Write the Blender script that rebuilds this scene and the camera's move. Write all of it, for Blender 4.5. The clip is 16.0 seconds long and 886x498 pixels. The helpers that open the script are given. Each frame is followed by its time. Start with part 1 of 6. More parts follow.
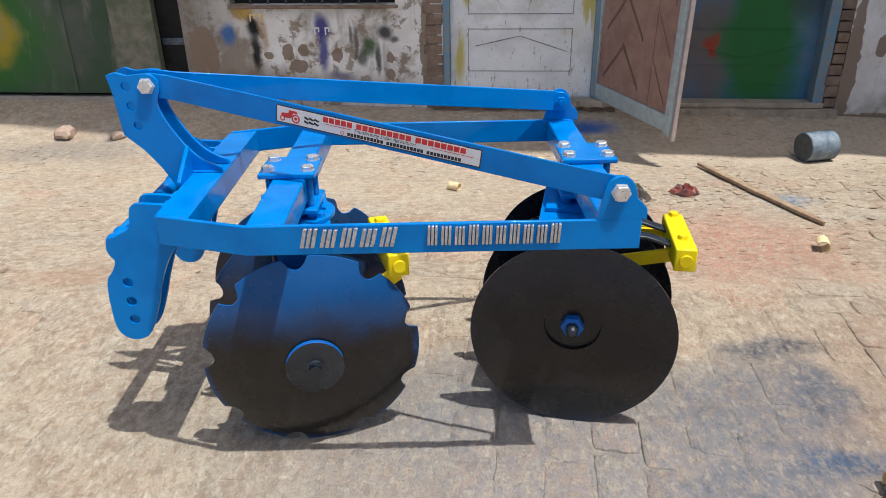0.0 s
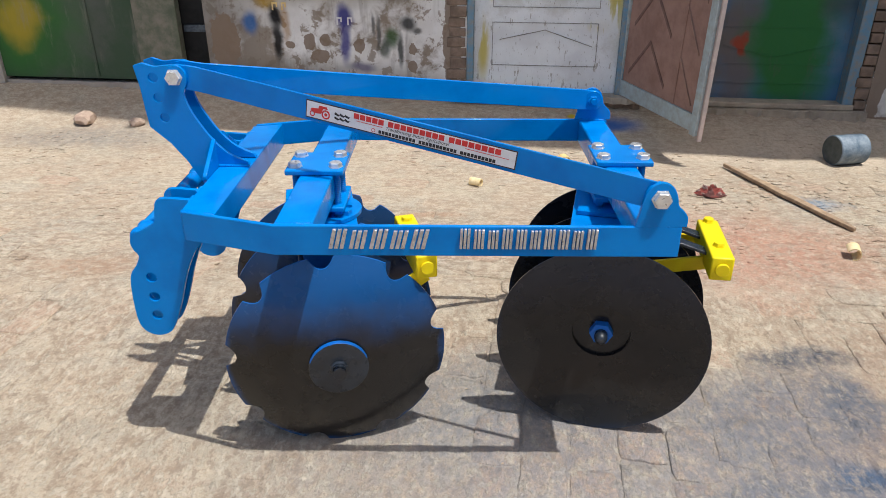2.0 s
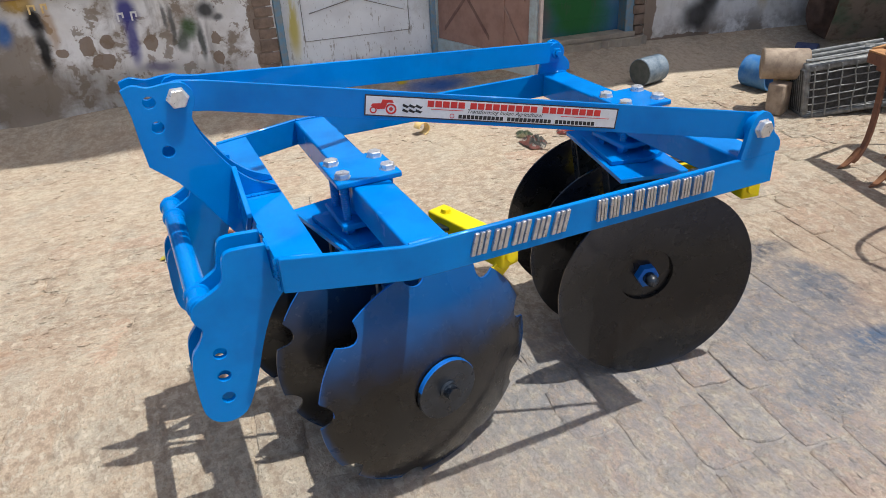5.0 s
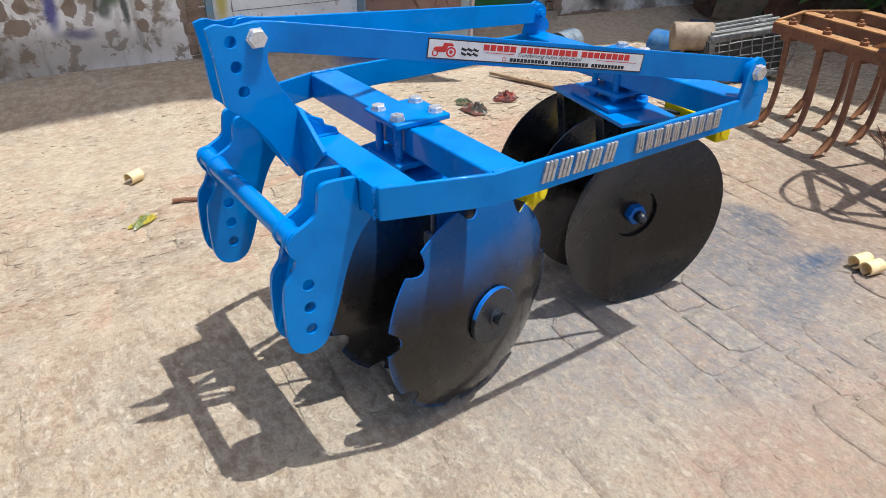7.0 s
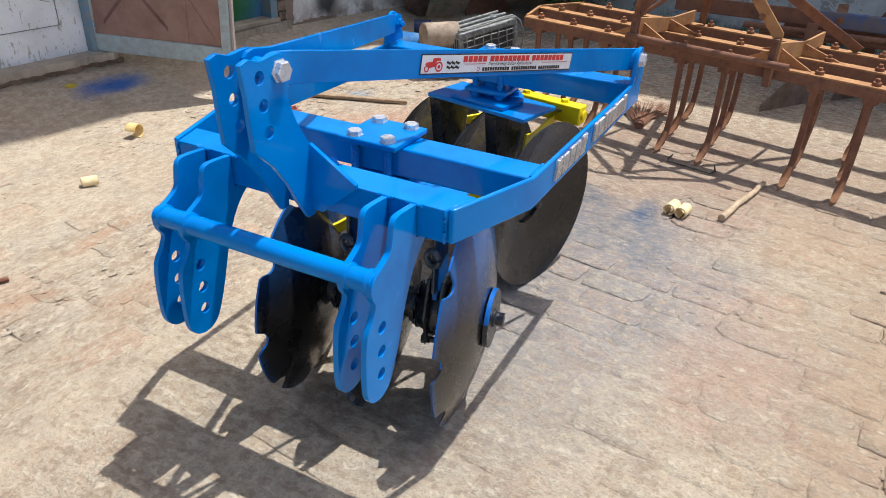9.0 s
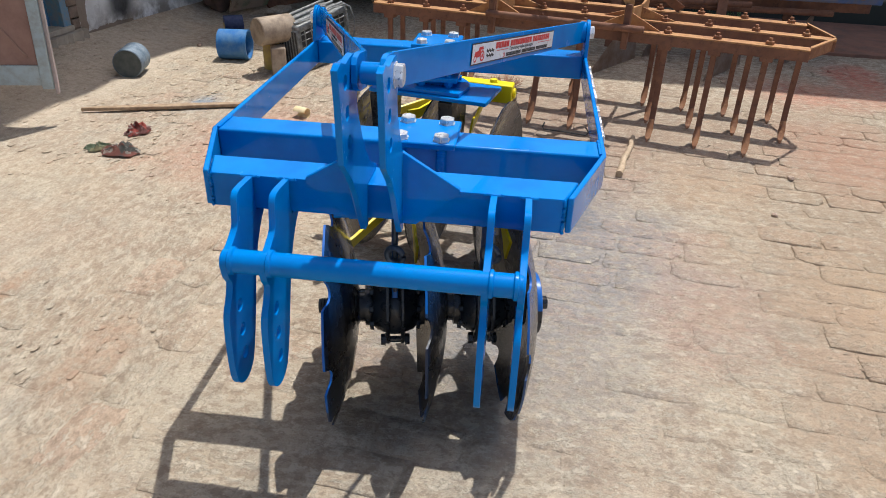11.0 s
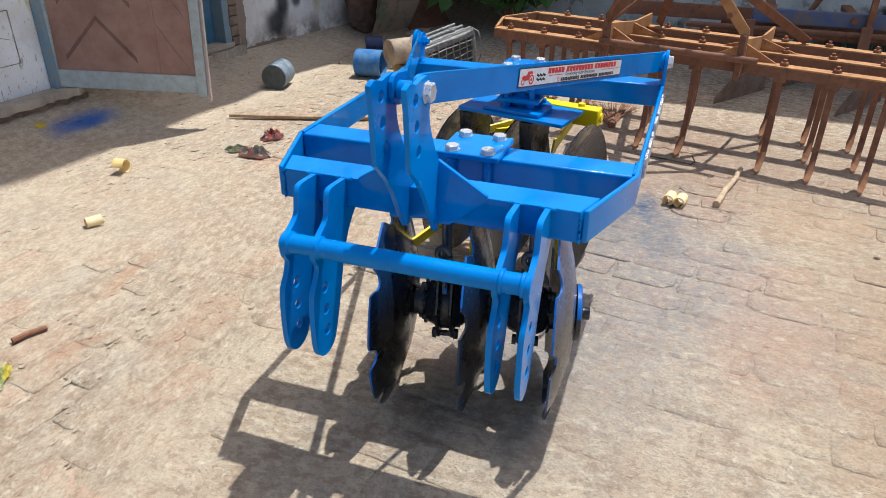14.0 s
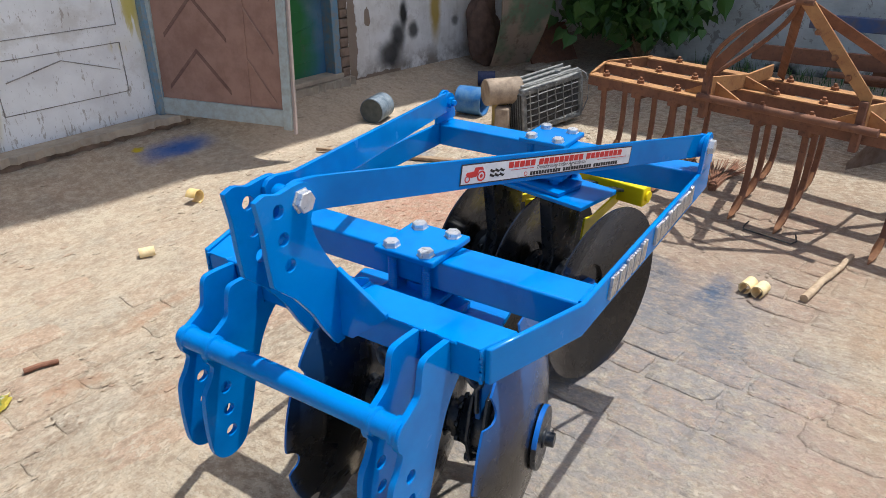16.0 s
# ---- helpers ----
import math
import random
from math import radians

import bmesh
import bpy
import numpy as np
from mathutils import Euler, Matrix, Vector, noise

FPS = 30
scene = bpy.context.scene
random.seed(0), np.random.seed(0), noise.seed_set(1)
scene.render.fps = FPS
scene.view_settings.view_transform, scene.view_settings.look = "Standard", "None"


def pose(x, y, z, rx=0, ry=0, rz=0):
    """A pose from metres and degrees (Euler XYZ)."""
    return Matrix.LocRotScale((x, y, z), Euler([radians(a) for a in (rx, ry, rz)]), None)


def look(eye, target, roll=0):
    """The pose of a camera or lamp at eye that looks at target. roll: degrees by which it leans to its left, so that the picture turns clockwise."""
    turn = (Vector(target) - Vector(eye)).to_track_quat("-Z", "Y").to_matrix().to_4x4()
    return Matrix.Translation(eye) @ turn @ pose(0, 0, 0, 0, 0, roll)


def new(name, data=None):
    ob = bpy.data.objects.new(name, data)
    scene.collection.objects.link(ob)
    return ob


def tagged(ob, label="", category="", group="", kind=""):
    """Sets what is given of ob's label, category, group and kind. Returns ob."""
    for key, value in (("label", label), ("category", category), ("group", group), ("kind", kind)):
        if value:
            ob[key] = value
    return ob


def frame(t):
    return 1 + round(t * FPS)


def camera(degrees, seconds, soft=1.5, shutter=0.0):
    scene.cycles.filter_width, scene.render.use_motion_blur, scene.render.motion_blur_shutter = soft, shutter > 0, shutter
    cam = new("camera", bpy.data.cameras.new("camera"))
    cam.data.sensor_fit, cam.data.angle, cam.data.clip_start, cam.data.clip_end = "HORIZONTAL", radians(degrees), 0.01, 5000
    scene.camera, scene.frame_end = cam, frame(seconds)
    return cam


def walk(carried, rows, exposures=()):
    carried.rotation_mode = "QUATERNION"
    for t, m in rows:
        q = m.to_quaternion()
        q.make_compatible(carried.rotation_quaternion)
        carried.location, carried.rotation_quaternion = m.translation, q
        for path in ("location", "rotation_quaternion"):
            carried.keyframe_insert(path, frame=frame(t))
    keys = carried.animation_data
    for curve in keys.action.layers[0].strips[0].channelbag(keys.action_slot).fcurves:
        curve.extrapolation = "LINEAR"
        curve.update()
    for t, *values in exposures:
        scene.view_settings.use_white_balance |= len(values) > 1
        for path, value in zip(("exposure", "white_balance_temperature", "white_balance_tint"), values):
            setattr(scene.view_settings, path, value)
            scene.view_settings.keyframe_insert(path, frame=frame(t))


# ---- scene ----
cam = camera(63.5, 16.0, soft=0.5)
EXPOSURES = [(0, 0.04), (2, 0.07), (3, 0.0), (3.5, -0.20), (4, -0.20), (4.5, -0.04), (6.5, 0.20), (8, 0.34), (10.5, 0.12), (12.5, 0.08), (14, 0.24), (15, 0.15), (16, 0.17)]
PATH = [
    (0, (0.049, -0.023, 1.507), (0.059, 1.786, 0.652), -1.0),
    (0.5, (0.049, -0.031, 1.496), (0.063, 1.771, 0.628), -1.1),
    (1, (0.042, -0.03, 1.498), (0.056, 1.771, 0.629), -0.7),
    (1.5, (0.025, -0.007, 1.495), (0.041, 1.789, 0.616), -0.1),
    (2, (-0.002, 0.034, 1.514), (-0.023, 1.831, 0.637), -0.0),
    (2.5, (-0.087, 0.151, 1.528), (-0.081, 1.948, 0.651), -0.4),
    (3, (-0.192, 0.282, 1.529), (-0.125, 2.072, 0.641), -1.0),
    (3.5, (-0.268, 0.428, 1.509), (-0.17, 2.208, 0.602), -0.2),
    (4, (-0.416, 0.49, 1.472), (-0.005, 2.234, 0.583), 3.4),
    (4.2, (-0.518, 0.481, 1.48), (0.016, 2.161, 0.536), 0.4),
    (6.3, (-1.249, 0.316, 1.502), (-0.379, 1.855, 0.565), -1.2),
    (6.5, (-1.303, 0.35, 1.494), (-0.394, 1.857, 0.542), -0.6),
    (7, (-1.34, 0.473, 1.461), (-0.358, 1.896, 0.455), -0.1),
    (7.5, (-1.408, 0.626, 1.46), (-0.296, 1.965, 0.475), 1.1),
    (8, (-1.599, 0.769, 1.46), (-0.292, 1.924, 0.481), -1.8),
    (8.2, (-1.659, 0.83, 1.465), (-0.283, 1.896, 0.481), -0.7),
    (10.3, (-2.024, 1.566, 1.441), (-0.339, 1.996, 0.455), 0.5),
    (10.5, (-2.007, 1.634, 1.433), (-0.31, 2.0, 0.439), 0.4),
    (11, (-1.998, 1.791, 1.432), (-0.271, 1.977, 0.44), 1.9),
    (11.5, (-2.047, 1.894, 1.442), (-0.312, 2.006, 0.453), -0.1),
    (12, (-2.08, 1.942, 1.444), (-0.329, 2.009, 0.479), -0.2),
    (12.5, (-2.102, 1.938, 1.452), (-0.346, 1.976, 0.494), -0.5),
    (13, (-2.034, 1.815, 1.455), (-0.294, 2.093, 0.509), -1.5),
    (13.5, (-2.016, 1.661, 1.456), (-0.303, 2.072, 0.509), -0.2),
    (14, (-2.126, 1.514, 1.482), (-0.459, 2.085, 0.536), 0.6),
    (14.5, (-2.094, 1.362, 1.528), (-0.459, 2.016, 0.579), -2.1),
    (15, (-1.943, 1.156, 1.538), (-0.363, 1.964, 0.616), -0.1),
    (15.5, (-1.818, 1.09, 1.58), (-0.304, 2.033, 0.675), -1.8),
    (16, (-1.636, 1.153, 1.58), (-0.141, 2.122, 0.672), -0.3),
]
walk(cam, [(t, look(eye, target, roll)) for t, eye, target, roll in PATH], EXPOSURES)

# ---- world, sun, exposure ----
TO_SUN = Vector((0.288, -0.186, 1.0)).normalized()
world = bpy.data.worlds.new("sky")
scene.world = world
world.use_nodes = True
wn = world.node_tree
sky = wn.nodes.new("ShaderNodeTexSky")
sky.sky_type = "NISHITA"
sky.sun_disc = False
sky.sun_elevation = math.asin(TO_SUN.z)
sky.sun_rotation = math.atan2(TO_SUN.x, TO_SUN.y)
sky.air_density, sky.dust_density, sky.ozone_density = 1.0, 3.0, 1.0
wn.links.new(sky.outputs[0], wn.nodes["Background"].inputs[0])
wn.nodes["Background"].inputs[1].default_value = 0.15
sun = new("sun", bpy.data.lights.new("sun", "SUN"))
sun.data.energy, sun.data.angle, sun.data.color = 4.2, radians(0.5), (0.972, 0.965, 0.945)
sun.matrix_world = look(TO_SUN * 30, (0, 0, 0))
scene.view_settings.exposure = 0.0


# ---- materials ----
class Nodes:
    """Short hand for a node material."""

    def __init__(self, name):
        self.m = bpy.data.materials.new(name)
        self.m.use_nodes = True
        self.t = self.m.node_tree
        self.p = self.t.nodes["Principled BSDF"]
        self.geo = self.t.nodes.new("ShaderNodeNewGeometry")
        self.tex = self.t.nodes.new("ShaderNodeTexCoord")
        self.info = self.t.nodes.new("ShaderNodeObjectInfo")

    def put(self, node, key, value):
        if isinstance(value, bpy.types.NodeSocket):
            self.t.links.new(value, node.inputs[key])
        elif value is not None:
            node.inputs[key].default_value = value

    def noise(self, scale, detail=4.0, rough=0.55, vec=None, distort=0.0):
        n = self.t.nodes.new("ShaderNodeTexNoise")
        self.put(n, "Vector", vec or self.tex.outputs["Object"])
        self.put(n, "Scale", scale), self.put(n, "Detail", detail), self.put(n, "Roughness", rough), self.put(n, "Distortion", distort)
        return n.outputs["Fac"]

    def ramp(self, fac, lo, hi, a=0.0, b=1.0):
        n = self.t.nodes.new("ShaderNodeMapRange")
        n.interpolation_type = "SMOOTHSTEP"
        self.put(n, 0, fac)
        for k, v in enumerate((lo, hi, a, b), 1):
            self.put(n, k, v)
        return n.outputs[0]

    def mix(self, fac, a, b, mode="MIX"):
        n = self.t.nodes.new("ShaderNodeMix")
        n.data_type, n.blend_type = "RGBA", mode
        self.put(n, 0, fac)
        for k, v in ((6, a), (7, b)):
            self.put(n, k, (*v, 1.0) if isinstance(v, tuple) and len(v) == 3 else v)
        return n.outputs[2]

    def math(self, op, a, b=None, clamp=False):
        n = self.t.nodes.new("ShaderNodeMath")
        n.operation, n.use_clamp = op, clamp
        self.put(n, 0, a), self.put(n, 1, b)
        return n.outputs[0]

    def vmath(self, op, a, b=None):
        n = self.t.nodes.new("ShaderNodeVectorMath")
        n.operation = op
        self.put(n, 0, a), self.put(n, 1, b)
        return n.outputs["Value"] if op in ("DISTANCE", "LENGTH", "DOT_PRODUCT") else n.outputs[0]

    def blob(self, vec, centre, radii, soft=0.5):
        """1 inside an ellipsoid, 0 outside, with a soft rim."""
        d = self.vmath("LENGTH", self.vmath("DIVIDE", self.vmath("SUBTRACT", vec, centre), radii))
        return self.ramp(d, 1.0, 1.0 - soft)

    def done(self, colour, rough=0.5, metal=0.0, bump=None, height=0.002, spec=None, coat=None):
        p = self.p
        self.put(p, "Base Color", (*colour, 1.0) if isinstance(colour, tuple) and len(colour) == 3 else colour)
        self.put(p, "Roughness", rough), self.put(p, "Metallic", metal)
        if spec is not None:
            self.put(p, "Specular IOR Level", spec)
        if coat is not None:
            self.put(p, "Coat Weight", coat), self.put(p, "Coat Roughness", 0.045)
        if bump is not None:
            n = self.t.nodes.new("ShaderNodeBump")
            self.put(n, "Height", bump), self.put(n, "Distance", height), self.put(n, "Strength", 0.9)
            self.put(p, "Normal", n.outputs[0])
        return self.m


def paint(name, colour, dark, rough=0.24, coat=0.0, spec=0.24):
    """Brushed or sprayed enamel with slight orange peel, thin spots and dust."""
    k = Nodes(name)
    pos = k.geo.outputs["Position"]
    c = k.mix(k.ramp(k.noise(7, 5, vec=pos), 0.4, 0.72), colour, dark)
    dust = k.ramp(k.noise(38, 6, 0.7, vec=pos), 0.62, 0.85)
    c = k.mix(k.math("MULTIPLY", dust, 0.02), c, (0.42, 0.40, 0.38))
    r = k.ramp(k.noise(12, 4, vec=pos), 0.3, 0.8, rough - 0.08, rough + 0.16)
    h = k.math("ADD", k.noise(260, 2, vec=pos), k.math("MULTIPLY", k.noise(40, 3, vec=pos), 1.5))
    return k.done(c, r, 0.0, h, 0.00022, spec, coat)


def rusty(name, a, b, c, rough=0.8):
    k = Nodes(name)
    pos = k.geo.outputs["Position"]
    col = k.mix(k.ramp(k.noise(9, 6, 0.65, pos), 0.35, 0.65), a, b)
    col = k.mix(k.ramp(k.noise(34, 6, 0.7, pos), 0.5, 0.75), col, c)
    h = k.noise(120, 5, 0.7, pos)
    return k.done(col, k.ramp(k.noise(20, 3, vec=pos), 0.3, 0.7, rough - 0.15, rough + 0.1), 0.0, h, 0.0015, 0.3)


def plain(name, a, b, rough=0.6, scale=14.0, metal=0.0, bump=0.0008, spec=0.4):
    k = Nodes(name)
    pos = k.geo.outputs["Position"]
    col = k.mix(k.ramp(k.noise(scale, 6, 0.65, pos), 0.32, 0.7), a, b)
    return k.done(col, k.ramp(k.noise(scale * 2.3, 4, vec=pos), 0.3, 0.75, max(rough - 0.1, 0.05), min(rough + 0.12, 1)), metal, k.noise(scale * 9, 4, vec=pos), bump, spec)


BLUE = paint("blue enamel", (0.0, 0.198, 0.60), (0.0, 0.154, 0.50), 0.16, 0.26, 0.05)
YELLOW = paint("yellow enamel", (0.80, 0.66, 0.010), (0.72, 0.52, 0.008), 0.38, 0.0)
ZINC = plain("galvanised bolt", (0.78, 0.78, 0.77), (0.60, 0.60, 0.59), 0.36, 60, 0.7)
CAST = plain("polished cast metal", (0.66, 0.66, 0.65), (0.42, 0.43, 0.45), 0.36, 50, 0.9, 0.002)
EYE_STEEL = plain("blue-grey eye steel", (0.10, 0.13, 0.17), (0.05, 0.065, 0.09), 0.4, 40, 0.5)
BLACK = plain("black gang paint", (0.010, 0.014, 0.020), (0.022, 0.030, 0.042), 0.32, 16, 0.0, 0.0006, 0.5)


def disc_paint(name, blue):
    """Black stove paint, rim overspray, thin dust; blue top is overspray plus painted sky reflection."""
    k = Nodes(name)
    pos, ob = k.geo.outputs["Position"], k.tex.outputs["Object"]
    col = k.mix(k.ramp(k.noise(6, 5, vec=pos), 0.35, 0.7), (0.0075, 0.0075, 0.008), (0.015, 0.014, 0.013))
    r = k.vmath("LENGTH", k.vmath("MULTIPLY", ob, (1.0, 1.0, 0.0)))
    rim = k.ramp(k.math("ADD", r, k.math("MULTIPLY", k.noise(9, 4), 0.05)), 0.325, 0.352)
    up = k.vmath("DOT_PRODUCT", ob, (0.0, 1.0, 0.0))
    # blue cap on the upper half: sky reflection painted in with overspray
    above = k.ramp(k.math("ADD", up, k.math("MULTIPLY", k.noise(3.5, 5, 0.6), 0.22)), 0.14, 0.37)
    sprayed = k.math("MULTIPLY", k.math("MAXIMUM", k.math("MULTIPLY", rim, 0.8), above), blue, True)
    col = k.mix(sprayed, col, (0.0, 0.100, 0.34))
    col = k.mix(k.math("MULTIPLY", k.ramp(k.noise(30, 6, 0.7, pos), 0.55, 0.8), 0.04), col, (0.16, 0.13, 0.10))
    if blue < 0.1:
        for where in ((0.53, 2.16, 0.54), (0.58, 2.41, 0.54)):
            mist = k.math("MULTIPLY", k.blob(pos, where, (0.13, 0.12, 0.11), 0.8), k.ramp(k.noise(16, 5, 0.65, pos), 0.36, 0.52))
            col = k.mix(k.math("MULTIPLY", mist, 0.85), col, (0.55, 0.42, 0.01))
    rings = k.math("SINE", k.math("MULTIPLY", r, 420.0))
    h = k.math("ADD", k.math("MULTIPLY", rings, 0.10), k.noise(70, 4))
    return k.done(col, k.ramp(k.noise(10, 5, 0.6), 0.3, 0.75, 0.20, 0.34), 0.0, h, 0.0003, 0.32, 0.22)


DISC_FRONT = disc_paint("front disc paint", 0.70)
# weaker blue cap for the farther discs
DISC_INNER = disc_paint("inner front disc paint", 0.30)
DISC_REAR = disc_paint("rear disc paint", 0.06)
EDGE_BLUE = paint("overspray blue", (0.004, 0.12, 0.46), (0.003, 0.08, 0.30), 0.4, 0.1)
RUST = rusty("rusted orange paint", (0.29, 0.135, 0.065), (0.20, 0.085, 0.045), (0.36, 0.20, 0.10))
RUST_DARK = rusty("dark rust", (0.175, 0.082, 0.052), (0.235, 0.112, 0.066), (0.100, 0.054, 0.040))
RUST_TOP = rusty("ochre rust", (0.46, 0.250, 0.105), (0.36, 0.175, 0.078), (0.22, 0.098, 0.055), 0.75)
STICKER = plain("white vinyl", (0.72, 0.72, 0.72), (0.64, 0.64, 0.65), 0.35, 30, 0, 0.0001)
INK_RED = plain("red ink", (0.62, 0.035, 0.030), (0.52, 0.03, 0.03), 0.4, 40, 0, 0.0001)
INK_BLACK = plain("black ink", (0.015, 0.015, 0.018), (0.03, 0.03, 0.03), 0.4, 40, 0, 0.0001)
WOOD = plain("weathered wood", (0.42, 0.30, 0.19), (0.26, 0.17, 0.105), 0.8, 30, 0, 0.002)
BARK = plain("stripped branch", (0.52, 0.40, 0.27), (0.36, 0.26, 0.17), 0.8, 26, 0, 0.002)
TWIG = plain("reddish twig", (0.20, 0.09, 0.055), (0.30, 0.15, 0.09), 0.85, 40, 0, 0.002)
CREAM = plain("cream offcut", (0.80, 0.66, 0.40), (0.70, 0.52, 0.26), 0.65, 30, 0, 0.0006)
OCHRE = plain("ochre offcut", (0.70, 0.48, 0.17), (0.80, 0.62, 0.30), 0.6, 30, 0, 0.0006)
GREY_CAN = plain("grey painted drum", (0.11, 0.16, 0.21), (0.28, 0.33, 0.37), 0.5, 16)
CAN_FACE = plain("dark drum end", (0.07, 0.085, 0.08), (0.11, 0.12, 0.115), 0.6, 22)
PIPE_BLUE = plain("scuffed blue pipe", (0.020, 0.150, 0.42), (0.11, 0.25, 0.44), 0.4, 14)
NAVY = plain("navy can", (0.02, 0.035, 0.10), (0.05, 0.07, 0.15), 0.5, 20)
TAN = plain("tan cylinder", (0.42, 0.33, 0.24), (0.22, 0.165, 0.12), 0.75, 12)
YELLOWISH = plain("dull yellow can", (0.52, 0.38, 0.10), (0.36, 0.26, 0.11), 0.65, 18)
ALLOY = plain("dull alloy", (0.30, 0.31, 0.30), (0.16, 0.16, 0.155), 0.55, 24, 0.3, 0.002)
DARK_GRILLE = plain("dark radiator core", (0.035, 0.036, 0.036), (0.08, 0.08, 0.08), 0.6, 40)


def rag_cloth(name, a, b, c):
    k = Nodes(name)
    ob = k.tex.outputs["Object"]
    col = k.mix(k.ramp(k.noise(14, 4, vec=ob), 0.46, 0.54), a, b)
    col = k.mix(k.ramp(k.noise(22, 5, 0.6, k.vmath("ADD", ob, (3.0, 1.0, 2.0))), 0.55, 0.62), col, c)
    return k.done(col, 0.95, 0.0, k.noise(60, 4, vec=ob), 0.003, 0.2)


RAG = rag_cloth("dirty mixed rag", (0.14, 0.14, 0.125), (0.30, 0.13, 0.105), (0.46, 0.42, 0.36))
RAG_RED = rag_cloth("dirty red rag", (0.42, 0.11, 0.09), (0.22, 0.10, 0.09), (0.48, 0.38, 0.34))
WRAPPER = rag_cloth("torn wrapper", (0.34, 0.40, 0.16), (0.66, 0.56, 0.10), (0.72, 0.70, 0.62))
RAG_GREEN = rag_cloth("grey-green rag", (0.16, 0.20, 0.13), (0.30, 0.27, 0.16), (0.50, 0.50, 0.44))
WIRE = plain("black rubber strip", (0.02, 0.02, 0.02), (0.05, 0.045, 0.04), 0.7, 30)
STONE = plain("broken brick", (0.50, 0.38, 0.29), (0.36, 0.25, 0.19), 0.9, 25, 0, 0.004)


def ground_stains_and_light(k, pos, col):
    """Spilt and sprayed paint, tints and painted light on the yard, with noise-broken edges."""
    shift = k.t.nodes.new("ShaderNodeTexNoise")
    k.put(shift, "Vector", pos), k.put(shift, "Scale", 3.2), k.put(shift, "Detail", 6.0), k.put(shift, "Roughness", 0.65)
    lean = k.vmath("SUBTRACT", shift.outputs["Color"], (0.5, 0.5, 0.5))
    broad = k.vmath("ADD", pos, k.vmath("MULTIPLY", lean, (0.55, 0.55, 0.0)))
    close = k.vmath("ADD", pos, k.vmath("MULTIPLY", lean, (0.30, 0.30, 0.0)))
    speck = k.ramp(k.noise(30, 7, 0.75, k.vmath("MULTIPLY", pos, (1.0, 0.6, 1.0))), 0.36, 0.60)
    for centre, radii, colour, amount in (
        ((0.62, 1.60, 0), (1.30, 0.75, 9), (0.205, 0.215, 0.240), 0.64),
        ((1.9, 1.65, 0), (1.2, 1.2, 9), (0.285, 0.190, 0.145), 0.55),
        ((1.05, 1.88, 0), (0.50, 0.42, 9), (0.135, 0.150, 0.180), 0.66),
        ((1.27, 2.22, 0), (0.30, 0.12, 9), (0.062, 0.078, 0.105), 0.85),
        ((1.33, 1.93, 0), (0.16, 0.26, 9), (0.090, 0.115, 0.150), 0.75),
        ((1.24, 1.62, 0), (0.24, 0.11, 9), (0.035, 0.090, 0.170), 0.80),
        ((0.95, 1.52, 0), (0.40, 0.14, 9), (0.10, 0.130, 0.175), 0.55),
        ((0.6, -0.2, 0), (3.4, 1.6, 9), (0.315, 0.232, 0.158), 0.75),
        ((0.35, 0.55, 0), (0.60, 0.40, 9), (0.46, 0.320, 0.200), 0.55),
        ((-0.35, 0.75, 0), (0.45, 0.30, 9), (0.43, 0.305, 0.200), 0.50),
        ((1.35, 0.85, 0), (0.40, 0.30, 9), (0.45, 0.310, 0.195), 0.45),
        # darker grey patches under the harrow
        ((0.05, 1.98, 0), (0.65, 0.45, 9), (0.17, 0.185, 0.205), 0.55),
        ((-0.35, 1.75, 0), (0.55, 0.65, 9), (0.22, 0.22, 0.225), 0.30),
        ((1.45, 3.15, 0), (0.85, 0.65, 9), (0.48, 0.16, 0.10), 0.42),
        ((3.55, -0.62, 0), (0.50, 0.30, 9), (0.55, 0.10, 0.06), 0.60),
        ((3.05, -0.15, 0), (0.45, 0.60, 9), (0.52, 0.13, 0.08), 0.45),
        ((3.05, -0.85, 0), (0.45, 0.55, 9), (0.52, 0.12, 0.07), 0.45),
        ((1.9, 0.0, 0), (0.8, 0.6, 9), (0.46, 0.20, 0.13), 0.40),
        # paler ground along the wall, painted in place of fill light
        ((2.6, 4.62, 0), (1.9, 0.42, 9), (0.60, 0.50, 0.385), 0.75),
        ((-2.6, 4.9, 0), (0.9, 0.40, 9), (0.20, 0.19, 0.18), 0.6),
        # redder soil below the cultivator, with its tine shade painted in
        ((2.25, 1.05, 0), (1.15, 1.7, 9), (0.300, 0.205, 0.150), 0.35),
        ((0.15, 0.75, 0), (0.85, 0.45, 9), (0.27, 0.205, 0.160), 0.30),
        ((0.30, 1.10, 0), (0.60, 0.30, 9), (0.40, 0.24, 0.19), 0.35),
        ((2.02, 3.72, 0), (0.22, 0.14, 9), (0.10, 0.22, 0.34), 0.60),
        ((-1.65, 2.95, 0), (0.40, 0.16, 9), (0.36, 0.19, 0.11), 0.42),
        ((-0.65, 3.38, 0), (0.16, 0.07, 9), (0.36, 0.20, 0.12), 0.65),
        ((-0.15, 3.55, 0), (0.30, 0.06, 9), (0.36, 0.20, 0.12), 0.60),
        ((-0.35, 3.05, 0), (0.30, 0.16, 9), (0.38, 0.21, 0.13), 0.45),
    ):
        where = close if min(radii[:2]) < 0.3 else broad
        f = k.math("MULTIPLY", k.blob(where, centre, radii, 0.75), k.math("MULTIPLY", k.math("ADD", k.math("MULTIPLY", speck, 0.65), 0.35), amount))
        col = k.mix(f, col, colour)
    slight = k.vmath("ADD", pos, k.vmath("MULTIPLY", lean, (0.16, 0.16, 0.0)))
